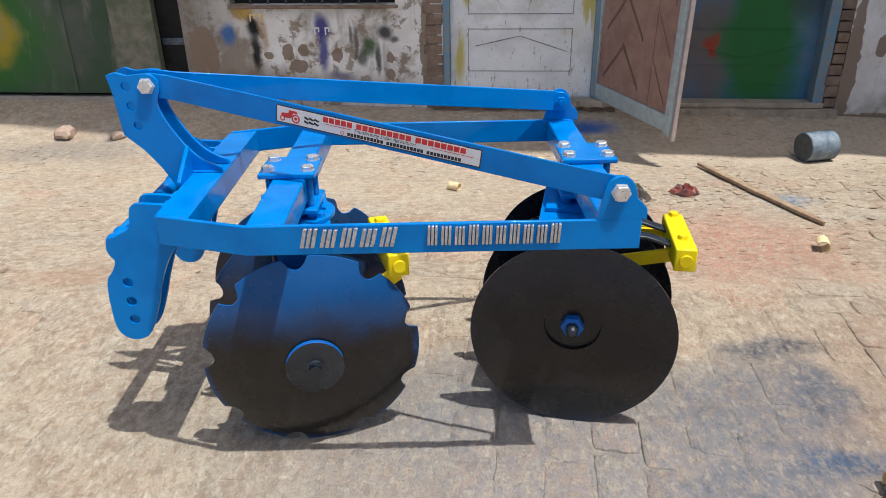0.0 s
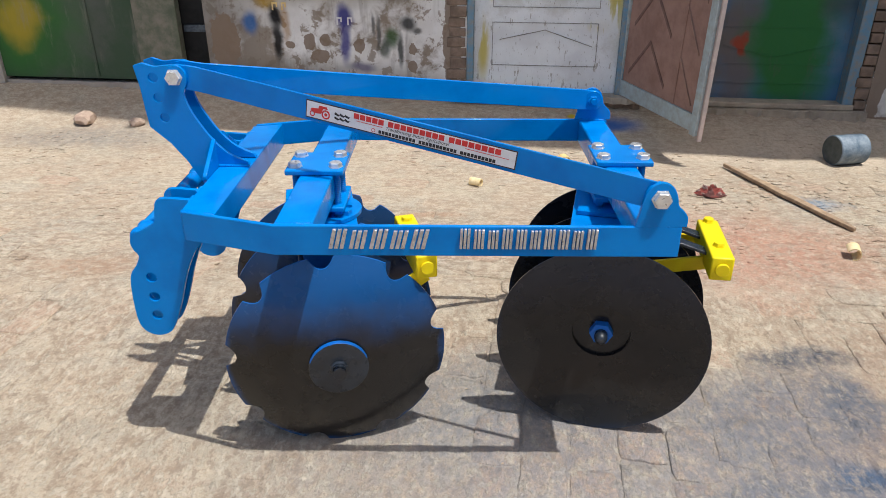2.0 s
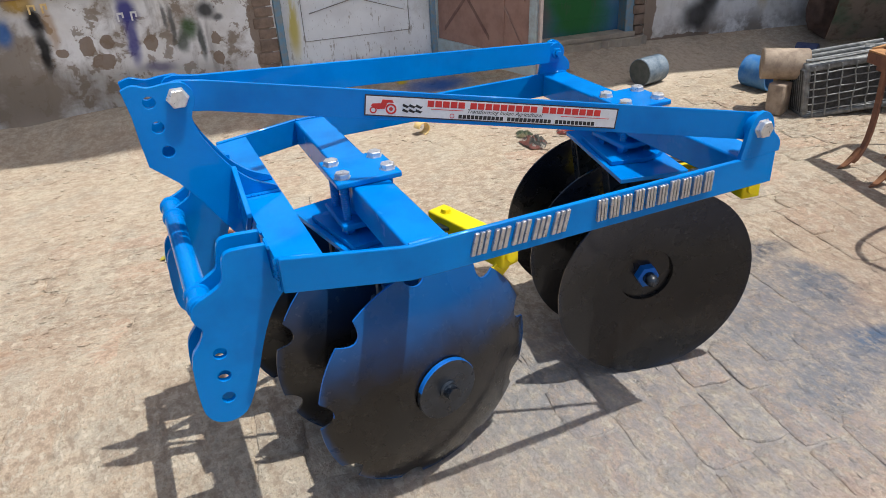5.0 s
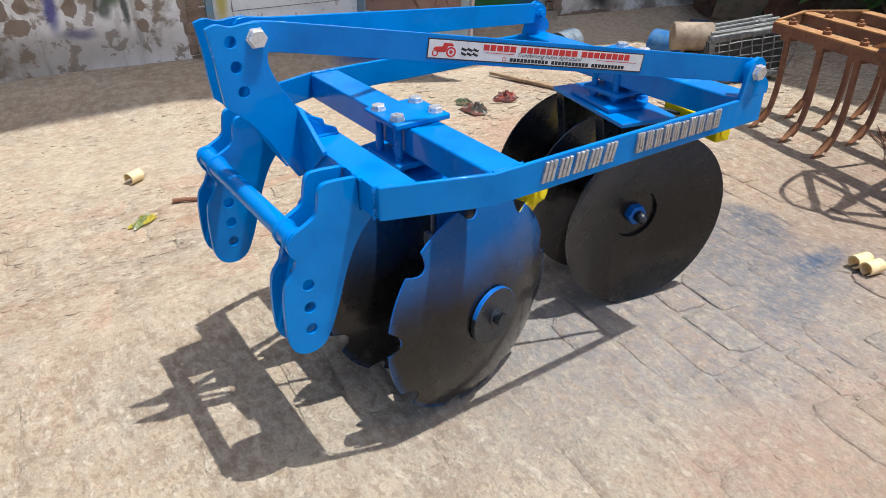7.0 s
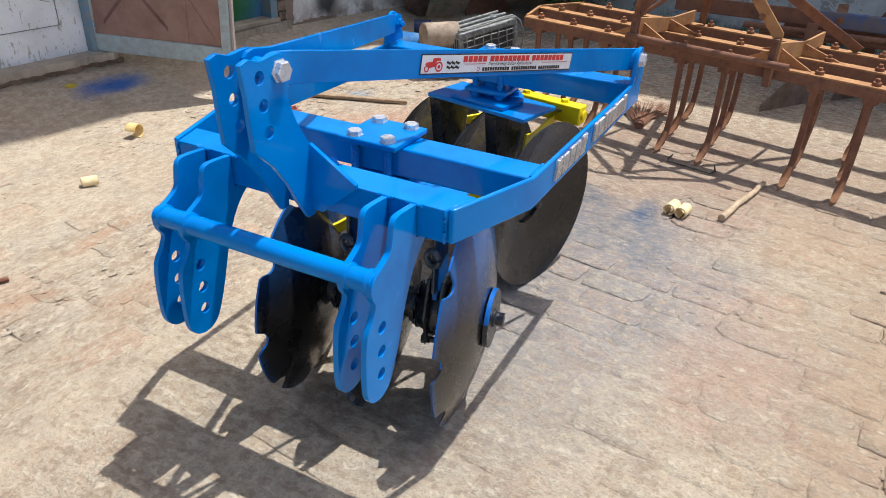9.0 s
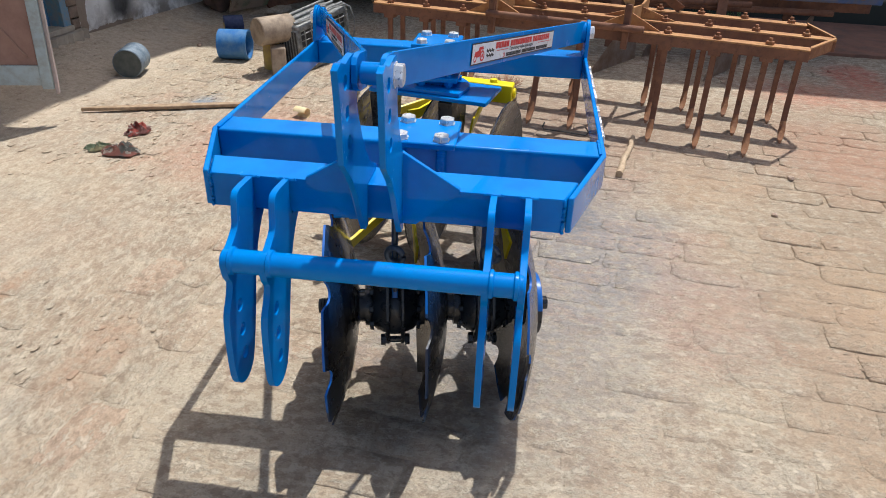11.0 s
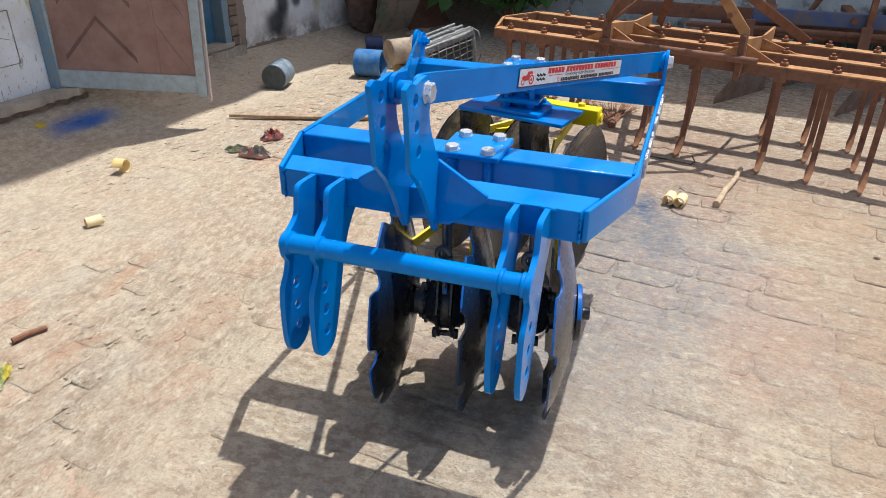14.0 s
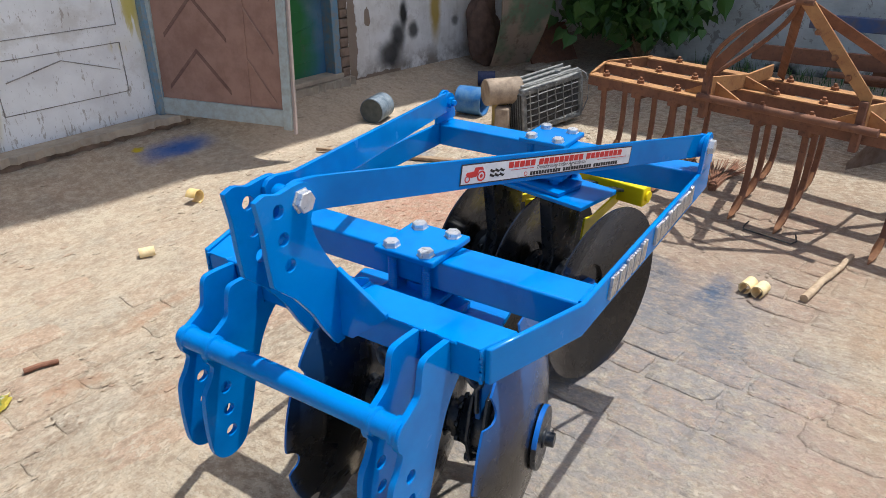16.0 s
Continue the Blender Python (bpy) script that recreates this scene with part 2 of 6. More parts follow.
    col = k.mix(k.math("MULTIPLY", k.blob(slight, (1.07, 4.88, 0.05), (0.36, 0.12, 9), 0.85), 0.9), col, (0.018, 0.11, 0.36))
    return k.mix(k.blob(slight, (0.84, 4.95, 0.05), (0.05, 0.035, 9), 0.6), col, (0.50, 0.38, 0.03))


def yard(name, brick):
    """Sun-baked clay: broad tints, crust worn in streaks along the courses, grit."""
    k = Nodes(name)
    pos = k.geo.outputs["Position"]
    away = k.vmath("ADD", pos, (7.0, 3.0, 0.0))
    north = k.ramp(k.vmath("DOT_PRODUCT", pos, (0.0, 1.0, 0.0)), 2.6, 2.9)
    near_q, far_q = k.vmath("MULTIPLY", away, (1.0, 0.62, 1.0)), k.vmath("MULTIPLY", away, (0.66, 1.0, 1.0))

    def streaked(scale, detail, rough, off):
        """Noise drawn out along the bricks, which turn by a right angle north of the harrow."""
        a = k.noise(scale, detail, rough, k.vmath("ADD", near_q, off))
        b = k.noise(scale, detail, rough, k.vmath("ADD", far_q, off))
        return k.math("ADD", k.math("MULTIPLY", a, k.math("SUBTRACT", 1.0, north)), k.math("MULTIPLY", b, north))

    base = k.mix(k.ramp(k.noise(0.8, 5, 0.6, pos), 0.35, 0.68), (0.430, 0.345, 0.248), (0.398, 0.308, 0.226))
    base = k.mix(k.ramp(k.noise(3.6, 7, 0.7, pos), 0.42, 0.68), base, (0.385, 0.332, 0.256))
    base = k.mix(k.ramp(k.noise(2.2, 7, 0.72, away), 0.48, 0.68), base, (0.452, 0.384, 0.286))
    if brick:
        own = k.info.outputs["Random"] if brick == 1 else k.geo.outputs["Random Per Island"]
        base = k.mix(k.ramp(own, 0.50, 1.0, 0.0, 0.50), base, (0.46, 0.300, 0.212))
        base = k.mix(k.ramp(own, 0.25, 0.02, 0.0, 0.34), base, (0.42, 0.385, 0.315))
    smooth = k.ramp(k.math("ADD", k.vmath("DOT_PRODUCT", pos, (0.0, 1.0, 0.0)), k.math("MULTIPLY", k.noise(1.3, 4, 0.6, away), 1.2)), 3.6, 4.9, 1.0, 0.55)
    crust = streaked(9, 9, 0.68, (0.0, 0.0, 0.0))
    chips = streaked(30, 9, 0.70, (4.0, 9.0, 0.0))
    grit = k.noise(80, 7, 0.75, pos)
    base = k.mix(k.math("MULTIPLY", k.ramp(crust, 0.51, 0.60, 0.0, 0.42), smooth), base, (0.27, 0.198, 0.140))
    base = k.mix(k.math("MULTIPLY", k.ramp(crust, 0.48, 0.40, 0.0, 0.45), smooth), base, (0.54, 0.450, 0.335))
    base = k.mix(k.math("MULTIPLY", k.ramp(chips, 0.53, 0.552, 0.0, 0.66), smooth), base, (0.60, 0.520, 0.400))
    base = k.mix(k.math("MULTIPLY", k.ramp(chips, 0.458, 0.438, 0.0, 0.58), smooth), base, (0.235, 0.175, 0.125))
    base = k.mix(k.ramp(grit, 0.55, 0.60, 0.0, 0.36), base, (0.20, 0.155, 0.115))
    base = k.mix(k.ramp(grit, 0.46, 0.38, 0.0, 0.40), base, (0.58, 0.500, 0.390))
    base = ground_stains_and_light(k, pos, base)
    h = k.math("ADD", k.math("MULTIPLY", crust, -1.6), k.math("MULTIPLY", chips, 1.5))
    h = k.math("ADD", h, k.math("ADD", k.math("MULTIPLY", k.ramp(chips, 0.52, 0.60), 0.22), k.math("MULTIPLY", grit, 0.55)))
    return k.done(base, 0.92, 0.0, k.math("MULTIPLY", h, smooth), 0.0085, 0.15)


GROUND = yard("trodden dirt", 0)
BRICK_ONE = yard("worn paving brick", 1)
BRICK_REST = yard("worn paving bricks", 2)


# ---- mesh helpers ----
from mathutils.geometry import tessellate_polygon


def part(name, bm, material, parent=None, label="", bevel=0.0, smooth=35, at=None):
    """Links a bmesh as one mesh object, under a thing or a part."""
    me = bpy.data.meshes.new(name)
    bmesh.ops.recalc_face_normals(bm, faces=bm.faces)
    bm.to_mesh(me)
    bm.free()
    me.polygons.foreach_set("use_smooth", [True] * len(me.polygons))
    me.set_sharp_from_angle(angle=radians(smooth))
    me.materials.append(material)
    ob = new(name, me)
    if parent is not None:
        ob.parent = parent
    if at is not None:
        ob.matrix_basis = at
    if label:
        ob["label"] = label
    if bevel:
        b = ob.modifiers.new("bevel", "BEVEL")
        b.width, b.segments, b.limit_method, b.angle_limit = bevel, 2, "ANGLE", radians(50)
    return ob


def thing(name, label, category, m=None, group="", kind=""):
    ob = new(name)
    if m is not None:
        ob.matrix_basis = m
    return tagged(ob, label, category, group, kind)


def box(lo, hi, m=None, bm=None):
    bm = bm or bmesh.new()
    vs = [bm.verts.new((x, y, z)) for x in (lo[0], hi[0]) for y in (lo[1], hi[1]) for z in (lo[2], hi[2])]
    if m is not None:
        for v in vs:
            v.co = m @ v.co
    for f in ((0, 1, 3, 2), (4, 6, 7, 5), (0, 4, 5, 1), (2, 3, 7, 6), (0, 2, 6, 4), (1, 5, 7, 3)):
        bm.faces.new([vs[i] for i in f])
    return bm


def smooth_line(pts, n=4, closed=True):
    """Points on a soft curve through the given ones."""
    out, c = [], len(pts)
    for i in range(c if closed else c - 1):
        p = [Vector(pts[(i + k) % c] if closed else pts[min(max(i + k, 0), c - 1)]) for k in (-1, 0, 1, 2)]
        for j in range(n):
            t = j / n
            out.append(tuple(0.5 * (2 * p[1] + (p[2] - p[0]) * t + (2 * p[0] - 5 * p[1] + 4 * p[2] - p[3]) * t * t + (3 * p[1] - p[0] - 3 * p[2] + p[3]) * t**3)))
    return out if closed else out + [tuple(pts[-1])]


def ring(x, y, r, n=16):
    return [(x + r * math.cos(2 * math.pi * i / n), y + r * math.sin(2 * math.pi * i / n)) for i in range(n)]


def slab(outline, lo, hi, holes=(), m=None, bm=None):
    """A plate of an outline with holes, from lo to hi along the third axis."""
    bm = bm or bmesh.new()
    loops = [list(outline)] + [list(h) for h in holes]
    flat = [p for loop in loops for p in loop]
    tris = tessellate_polygon([[Vector((*p, 0)) for p in loop] for loop in loops])
    layers = []
    for w in (lo, hi):
        layers.append([bm.verts.new((m @ Vector((*p, w))) if m is not None else (*p, w)) for p in flat])
    for t in tris:
        for layer in layers:
            try:
                bm.faces.new([layer[i] for i in t])
            except ValueError:
                pass
    start = 0
    for loop in loops:
        n = len(loop)
        for i in range(n):
            a, b = start + i, start + (i + 1) % n
            bm.faces.new((layers[0][a], layers[0][b], layers[1][b], layers[1][a]))
        start += n
    return bm


def frame_of(axis):
    return Vector(axis).normalized().to_track_quat("Z", "Y").to_matrix().to_4x4()


def lathe(profile, p=(0, 0, 0), axis=(0, 0, 1), seg=24, bm=None):
    """Turns (radius, height) pairs about an axis through p."""
    bm = bm or bmesh.new()
    m = Matrix.Translation(p) @ frame_of(axis)
    rows = []
    for r, h in profile:
        if r < 1e-6:
            rows.append([bm.verts.new(m @ Vector((0, 0, h)))])
        else:
            rows.append([bm.verts.new(m @ Vector((r * math.cos(2 * math.pi * i / seg), r * math.sin(2 * math.pi * i / seg), h))) for i in range(seg)])
    for a, b in zip(rows, rows[1:]):
        for i in range(seg):
            j = (i + 1) % seg
            q = [a[i % len(a)], a[j % len(a)], b[j % len(b)], b[i % len(b)]]
            q = list(dict.fromkeys(q))
            if len(q) > 2:
                bm.faces.new(q)
    return bm


def rod(p0, p1, r, seg=16, bm=None, c=0.0015):
    p0, p1 = Vector(p0), Vector(p1)
    h = (p1 - p0).length
    return lathe([(0, 0), (r - c, 0), (r, c), (r, h - c), (r - c, h), (0, h)], p0, p1 - p0, seg, bm)


def hexhead(p, axis, r=0.019, h=0.013, bm=None):
    return lathe([(0, 0), (r * 1.15, 0), (r * 1.15, 0.002), (r, 0.002), (r, h - 0.0018), (r * 0.91, h), (0, h)], p, axis, 6, bm)


def strip(stations, thick, bm=None):
    """A flat bar through stations of (centre, half-width vector, normal)."""
    bm = bm or bmesh.new()
    rows = []
    for c, half, nrm in stations:
        c, half, nrm = Vector(c), Vector(half), Vector(nrm) * thick / 2
        rows.append([bm.verts.new(c + s * half + w * nrm) for s, w in ((-1, -1), (1, -1), (1, 1), (-1, 1))])
    for a, b in zip(rows, rows[1:]):
        for i in range(4):
            bm.faces.new((a[i], a[(i + 1) % 4], b[(i + 1) % 4], b[i]))
    bm.faces.new(rows[0][::-1]), bm.faces.new(rows[-1])
    return bm


def tube_line(pts, r, seg=8, bm=None, taper=None):
    """A round bar along points."""
    bm = bm or bmesh.new()
    pts = [Vector(p) for p in pts]
    rows = []
    for i, p in enumerate(pts):
        d = (pts[min(i + 1, len(pts) - 1)] - pts[max(i - 1, 0)]).normalized()
        q = d.to_track_quat("Z", "Y").to_matrix()
        rr = r if taper is None else r + (taper - r) * i / (len(pts) - 1)
        rows.append([bm.verts.new(p + q @ Vector((rr * math.cos(2 * math.pi * k / seg), rr * math.sin(2 * math.pi * k / seg), 0))) for k in range(seg)])
    for a, b in zip(rows, rows[1:]):
        for i in range(seg):
            bm.faces.new((a[i], a[(i + 1) % seg], b[(i + 1) % seg], b[i]))
    bm.faces.new(rows[0][::-1]), bm.faces.new(rows[-1])
    return bm


def upright(v):
    """Maps a plate drawn in (x, z) to stand in the xz plane at y = v."""
    return Matrix(((1, 0, 0, 0), (0, 0, 1, v), (0, 1, 0, 0), (0, 0, 0, 1)))


# ---- ground, walls ----
def rise(x, y):
    """The yard climbs a little towards the building and the far corner."""
    west = min(max((-0.3 - x) / 1.2, 0), 1)  # by the gate the slope is short and steep
    t = min(max((y - 4.45 - 0.65 * west) / (0.75 - 0.30 * west), 0), 1)
    return (0.175 + 0.035 * west) * t * t * (3 - 2 * t)


def ground_height(x, y):
    return rise(x, y) + noise.noise((x * 0.9, y * 0.9, 3.0)) * 0.004


def dirt_height(x, y):
    """Dirt fills most joints flush and covers whole patches; elsewhere the joints gape."""
    n = noise.noise((x * 1.1, y * 1.1, 8.0)) * 0.0050 + noise.noise((x * 5.0, y * 5.0, 1.0)) * 0.0030 + noise.noise((x * 15.0, y * 15.0, 5.0)) * 0.0016
    cover = min(max((y - 3.7) / 0.9, 0), 1)
    east = min(max((x - 0.2) / 0.8, 0), 1) * min(max((2.4 - y) / 0.8, 0), 1)
    gape = max(0.0, noise.noise((x * 2.6, y * 2.6, 15.0)) + 0.10 * east - 0.06)
    return ground_height(x, y) + n - 0.0002 - 0.014 * gape * (1 - cover) + 0.006 * cover


def build_ground():
    xs = np.concatenate([[-400, -120, -40, -16, -9, -6, -4.6], np.arange(-3.8, 4.4, 0.022), np.arange(4.4, 7.0, 0.15), [8, 11, 18, 40, 120, 400]])
    ys = np.concatenate([[-400, -120, -40, -16, -9, -6, -4, -2.6], np.arange(-1.7, -0.1, 0.06), np.arange(-0.1, 5.3, 0.022), [5.6, 7, 10, 18, 40, 120, 400]])
    verts = [(x, y, dirt_height(x, y)) for x in xs for y in ys]
    m = len(ys)
    faces = [(i * m + j, (i + 1) * m + j, (i + 1) * m + j + 1, i * m + j + 1) for i in range(len(xs) - 1) for j in range(m - 1)]
    me = bpy.data.meshes.new("ground")
    me.from_pydata([tuple(map(float, v)) for v in verts], [], faces)
    me.polygons.foreach_set("use_smooth", [True] * len(faces))
    me.materials.append(GROUND)
    return tagged(new("ground", me), "sandy trodden yard of worn brick paving with spilt paint", "ground", kind="structure")


ground = build_ground()

# The building's face: s runs along it, z up, depth behind it.
WALL = pose(0, 5.27, 0, 0, 0, -6.0) @ Matrix.Diagonal((1.055, 1, 1, 1))


def wall_paint(name, grimy):
    k = Nodes(name)
    ob = k.tex.outputs["Object"]
    wob = k.vmath("ADD", ob, k.vmath("MULTIPLY", k.vmath("SUBTRACT", noise_colour(k, ob, 6.0), (0.5, 0.5, 0.5)), (0.12, 0.0, 0.12)))
    col = k.mix(k.ramp(k.noise(3, 6, 0.65, ob), 0.35, 0.7), (0.86, 0.85, 0.83), (0.70, 0.68, 0.64))
    streak = k.noise(9, 5, 0.6, k.vmath("MULTIPLY", ob, (1.0, 1.0, 0.16)))
    col = k.mix(k.ramp(streak, 0.52, 0.74, 0.0, 0.6 if grimy else 0.25), col, (0.20, 0.175, 0.15))
    flaked = k.ramp(k.noise(8, 8, 0.66, wob), 0.545, 0.565)
    col = k.mix(k.math("MULTIPLY", flaked, 0.75 if grimy else 0.15), col, (0.30, 0.245, 0.195))
    if grimy:
        left = k.ramp(k.vmath("DOT_PRODUCT", ob, (1.0, 0.0, 0.0)), -0.9, -1.5, 0.0, 0.06)
        col = k.mix(k.ramp(k.math("ADD", k.noise(2.0, 7, 0.66, wob), left), 0.47, 0.60, 0.0, 0.85), col, (0.27, 0.215, 0.16))
        col = k.mix(k.math("MULTIPLY", k.blob(wob, (-1.85, 0, 0.7), (0.80, 9, 1.3), 0.8), 0.85), col, (0.20, 0.175, 0.145))
        col = k.mix(k.math("MULTIPLY", k.blob(wob, (-1.0, 0, 0.30), (1.3, 9, 0.22), 0.7), 0.55), col, (0.15, 0.125, 0.095))
        col = k.mix(k.math("MULTIPLY", k.blob(wob, (-0.8, 0, 0.90), (0.9, 9, 0.12), 0.8), 0.45), col, (0.30, 0.27, 0.22))
        sprays = (
            ((-1.40, 0, 0.71), (0.075, 9, 0.12), (0.025, 0.13, 0.38), 0.85),
            ((-1.27, 0, 0.86), (0.12, 9, 0.09), (0.45, 0.27, 0.03), 0.8), ((-1.15, 0, 0.72), (0.045, 9, 0.20), (0.36, 0.19, 0.05), 0.6),
            ((-1.22, 0, 0.76), (0.070, 9, 0.12), (0.010, 0.010, 0.012), 0.97), ((-1.215, 0, 0.58), (0.050, 9, 0.20), (0.012, 0.012, 0.012), 0.95),
            ((-0.735, 0, 0.76), (0.080, 9, 0.12), (0.025, 0.025, 0.20), 0.92), ((-0.735, 0, 0.58), (0.055, 9, 0.20), (0.035, 0.035, 0.24), 0.85),
            ((-0.62, 0, 0.41), (0.13, 9, 0.05), (0.06, 0.045, 0.14), 0.7), ((-0.538, 0, 0.71), (0.016, 9, 0.10), (0.10, 0.10, 0.095), 0.8),
            ((-0.505, 0, 0.64), (0.022, 9, 0.18), (0.09, 0.09, 0.085), 0.8), ((-0.30, 0, 0.72), (0.085, 9, 0.075), (0.020, 0.022, 0.022), 0.9),
            ((-0.235, 0, 0.67), (0.05, 9, 0.035), (0.03, 0.03, 0.03), 0.8), ((-0.41, 0, 0.62), (0.075, 9, 0.10), (0.03, 0.10, 0.03), 0.8),
            ((-0.35, 0, 0.53), (0.028, 9, 0.16), (0.02, 0.03, 0.025), 0.85), ((-0.46, 0, 0.55), (0.05, 9, 0.09), (0.03, 0.05, 0.03), 0.8),
        )
        bare = (
            ((-0.99, 0, 0.575), (0.06, 9, 0.085)), ((-0.875, 0, 0.60), (0.06, 9, 0.065)), ((-0.92, 0, 0.48), (0.11, 9, 0.08)), ((-0.64, 0, 0.56), (0.055, 9, 0.09)),
            ((-1.13, 0, 0.555), (0.05, 9, 0.04)), ((-0.27, 0, 0.55), (0.045, 9, 0.06)), ((-0.27, 0, 0.42), (0.05, 9, 0.08)), ((-1.6, 0, 0.55), (0.16, 9, 0.35)), ((0.0, 0, 0.6), (0.09, 9, 0.55)),
        )
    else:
        # darker band along the wall's foot, broken by noise
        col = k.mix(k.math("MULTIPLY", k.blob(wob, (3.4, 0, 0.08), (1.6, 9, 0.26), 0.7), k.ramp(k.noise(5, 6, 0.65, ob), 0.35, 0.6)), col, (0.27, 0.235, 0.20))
        sprays = (
            ((3.37, 0, 0.60), (0.065, 9, 0.17), (0.010, 0.010, 0.010), 0.95), ((3.30, 0, 0.42), (0.13, 9, 0.17), (0.012, 0.012, 0.012), 0.9),
            ((3.20, 0, 0.28), (0.20, 9, 0.18), (0.012, 0.012, 0.012), 0.9), ((3.49, 0, 0.44), (0.09, 9, 0.10), (0.012, 0.012, 0.012), 0.85), ((3.78, 0, 0.60), (0.10, 9, 0.40), (0.46, 0.30, 0.03), 0.9),
            ((4.05, 0, 0.45), (0.07, 9, 0.07), (0.03, 0.03, 0.03), 0.7),
        )
        bare = ((2.78, 0, 0.5), (0.07, 9, 0.8)), ((2.95, 0, 0.62), (0.05, 9, 0.10)), ((3.0, 0, 0.12), (0.5, 9, 0.06))
    drift = k.vmath("ADD", ob, k.vmath("MULTIPLY", k.vmath("SUBTRACT", noise_colour(k, ob, 9.0), (0.5, 0.5, 0.5)), (0.06, 0.0, 0.06)))
    for centre, radii in bare:
        patch = k.ramp(k.math("ADD", k.blob(drift, centre, radii, 0.9), k.math("MULTIPLY", k.noise(17, 8, 0.72, ob), 1.3)), 0.98, 1.02)
        col = k.mix(k.math("MULTIPLY", patch, 0.9), col, (0.24, 0.175, 0.125))
    for centre, radii, colour, amount in sprays:
        col = k.mix(k.math("MULTIPLY", k.blob(drift, centre, radii, 0.7), amount), col, colour)
    col = k.mix(k.ramp(k.noise(40, 6, 0.7, ob), 0.60, 0.80, 0.0, 0.6 if grimy else 0.3), col, (0.15, 0.125, 0.10))
    h = k.math("ADD", k.math("MULTIPLY", flaked, -0.15), k.noise(26, 7, 0.7, ob))
    return k.done(col, 0.9, 0.0, h, 0.008, 0.2)


def noise_colour(k, vec, scale):
    n = k.t.nodes.new("ShaderNodeTexNoise")
    k.put(n, "Vector", vec), k.put(n, "Scale", scale), k.put(n, "Detail", 5.0)
    return n.outputs["Color"]


def ob_z(k, vec):
    n = k.t.nodes.new("ShaderNodeSeparateXYZ")
    k.put(n, 0, vec)
    return n.outputs[2]


WALL_GRIMY = wall_paint("peeling graffiti plaster", True)
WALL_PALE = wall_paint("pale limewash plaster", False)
PLASTER = plain("bare grey plaster", (0.44, 0.40, 0.35), (0.32, 0.285, 0.245), 0.92, 4.0, 0, 0.006, 0.2)
BACK_PLASTER = plain("white back wall", (0.76, 0.77, 0.76), (0.50, 0.50, 0.48), 0.92, 2.5, 0, 0.006, 0.2)
CONCRETE = plain("cracked cement step", (0.46, 0.40, 0.32), (0.34, 0.29, 0.23), 0.92, 9.0, 0, 0.008, 0.2)
QUOIN = plain("dirty crumbled brick", (0.31, 0.225, 0.170), (0.17, 0.125, 0.095), 0.92, 8.0, 0, 0.008, 0.2)
TIN = plain("tin sheet", (0.30, 0.30, 0.30), (0.20, 0.16, 0.13), 0.6, 6.0, 0.3)
POST_BLUE = plain("flaking blue post", (0.13, 0.29, 0.43), (0.26, 0.27, 0.25), 0.6, 24, 0, 0.002)
FRAME_GREY = plain("grey-blue door frame", (0.40, 0.49, 0.51), (0.33, 0.36, 0.35), 0.6, 22, 0, 0.002)
MESH_BROWN = plain("brown rusted sheet", (0.35, 0.215, 0.170), (0.25, 0.145, 0.115), 0.8, 6, 0, 0.002)
CHEVRON_BROWN = plain("darker brown strap", (0.21, 0.125, 0.10), (0.15, 0.085, 0.07), 0.8, 12, 0, 0.002)
# near-black colour, stands in for shade behind the gate and doors
DARK = plain("painted dark inside", (0.012, 0.012, 0.012), (0.02, 0.02, 0.02), 0.9, 5)


def mossy_plaster():
    """White plaster, flaked, with a dark damp foot and grey-green blotches."""
    k = Nodes("flaking plaster with damp foot")
    ob = k.tex.outputs["Object"]
    wob = k.vmath("ADD", ob, k.vmath("MULTIPLY", k.vmath("SUBTRACT", noise_colour(k, ob, 3.0), (0.5, 0.5, 0.5)), (0.0, 0.3, 0.5)))
    col = k.mix(k.ramp(k.noise(2.5, 6, 0.65, ob), 0.35, 0.7), (0.68, 0.71, 0.69), (0.50, 0.53, 0.51))
    col = k.mix(k.ramp(k.noise(7, 8, 0.66, wob), 0.55, 0.58, 0.0, 0.6), col, (0.21, 0.185, 0.16))
    south = k.ramp(k.vmath("DOT_PRODUCT", wob, (0.0, 1.0, 0.0)), 0.9, -0.3, 0.0, 0.30)
    damp = k.ramp(k.math("SUBTRACT", k.math("ADD", ob_z(k, wob), k.math("MULTIPLY", k.noise(4, 6, 0.6, ob), 0.5)), south), 0.36, 0.18)
    col = k.mix(damp, col, (0.045, 0.05, 0.042))
    return k.done(col, 0.92, 0.0, k.noise(22, 7, 0.7, ob), 0.012, 0.2)


EAST_PLASTER = mossy_plaster()
VERGE = plain("worn brick-red verge", (0.30, 0.15, 0.105), (0.20, 0.12, 0.09), 0.92, 6.0, 0, 0.006, 0.2)


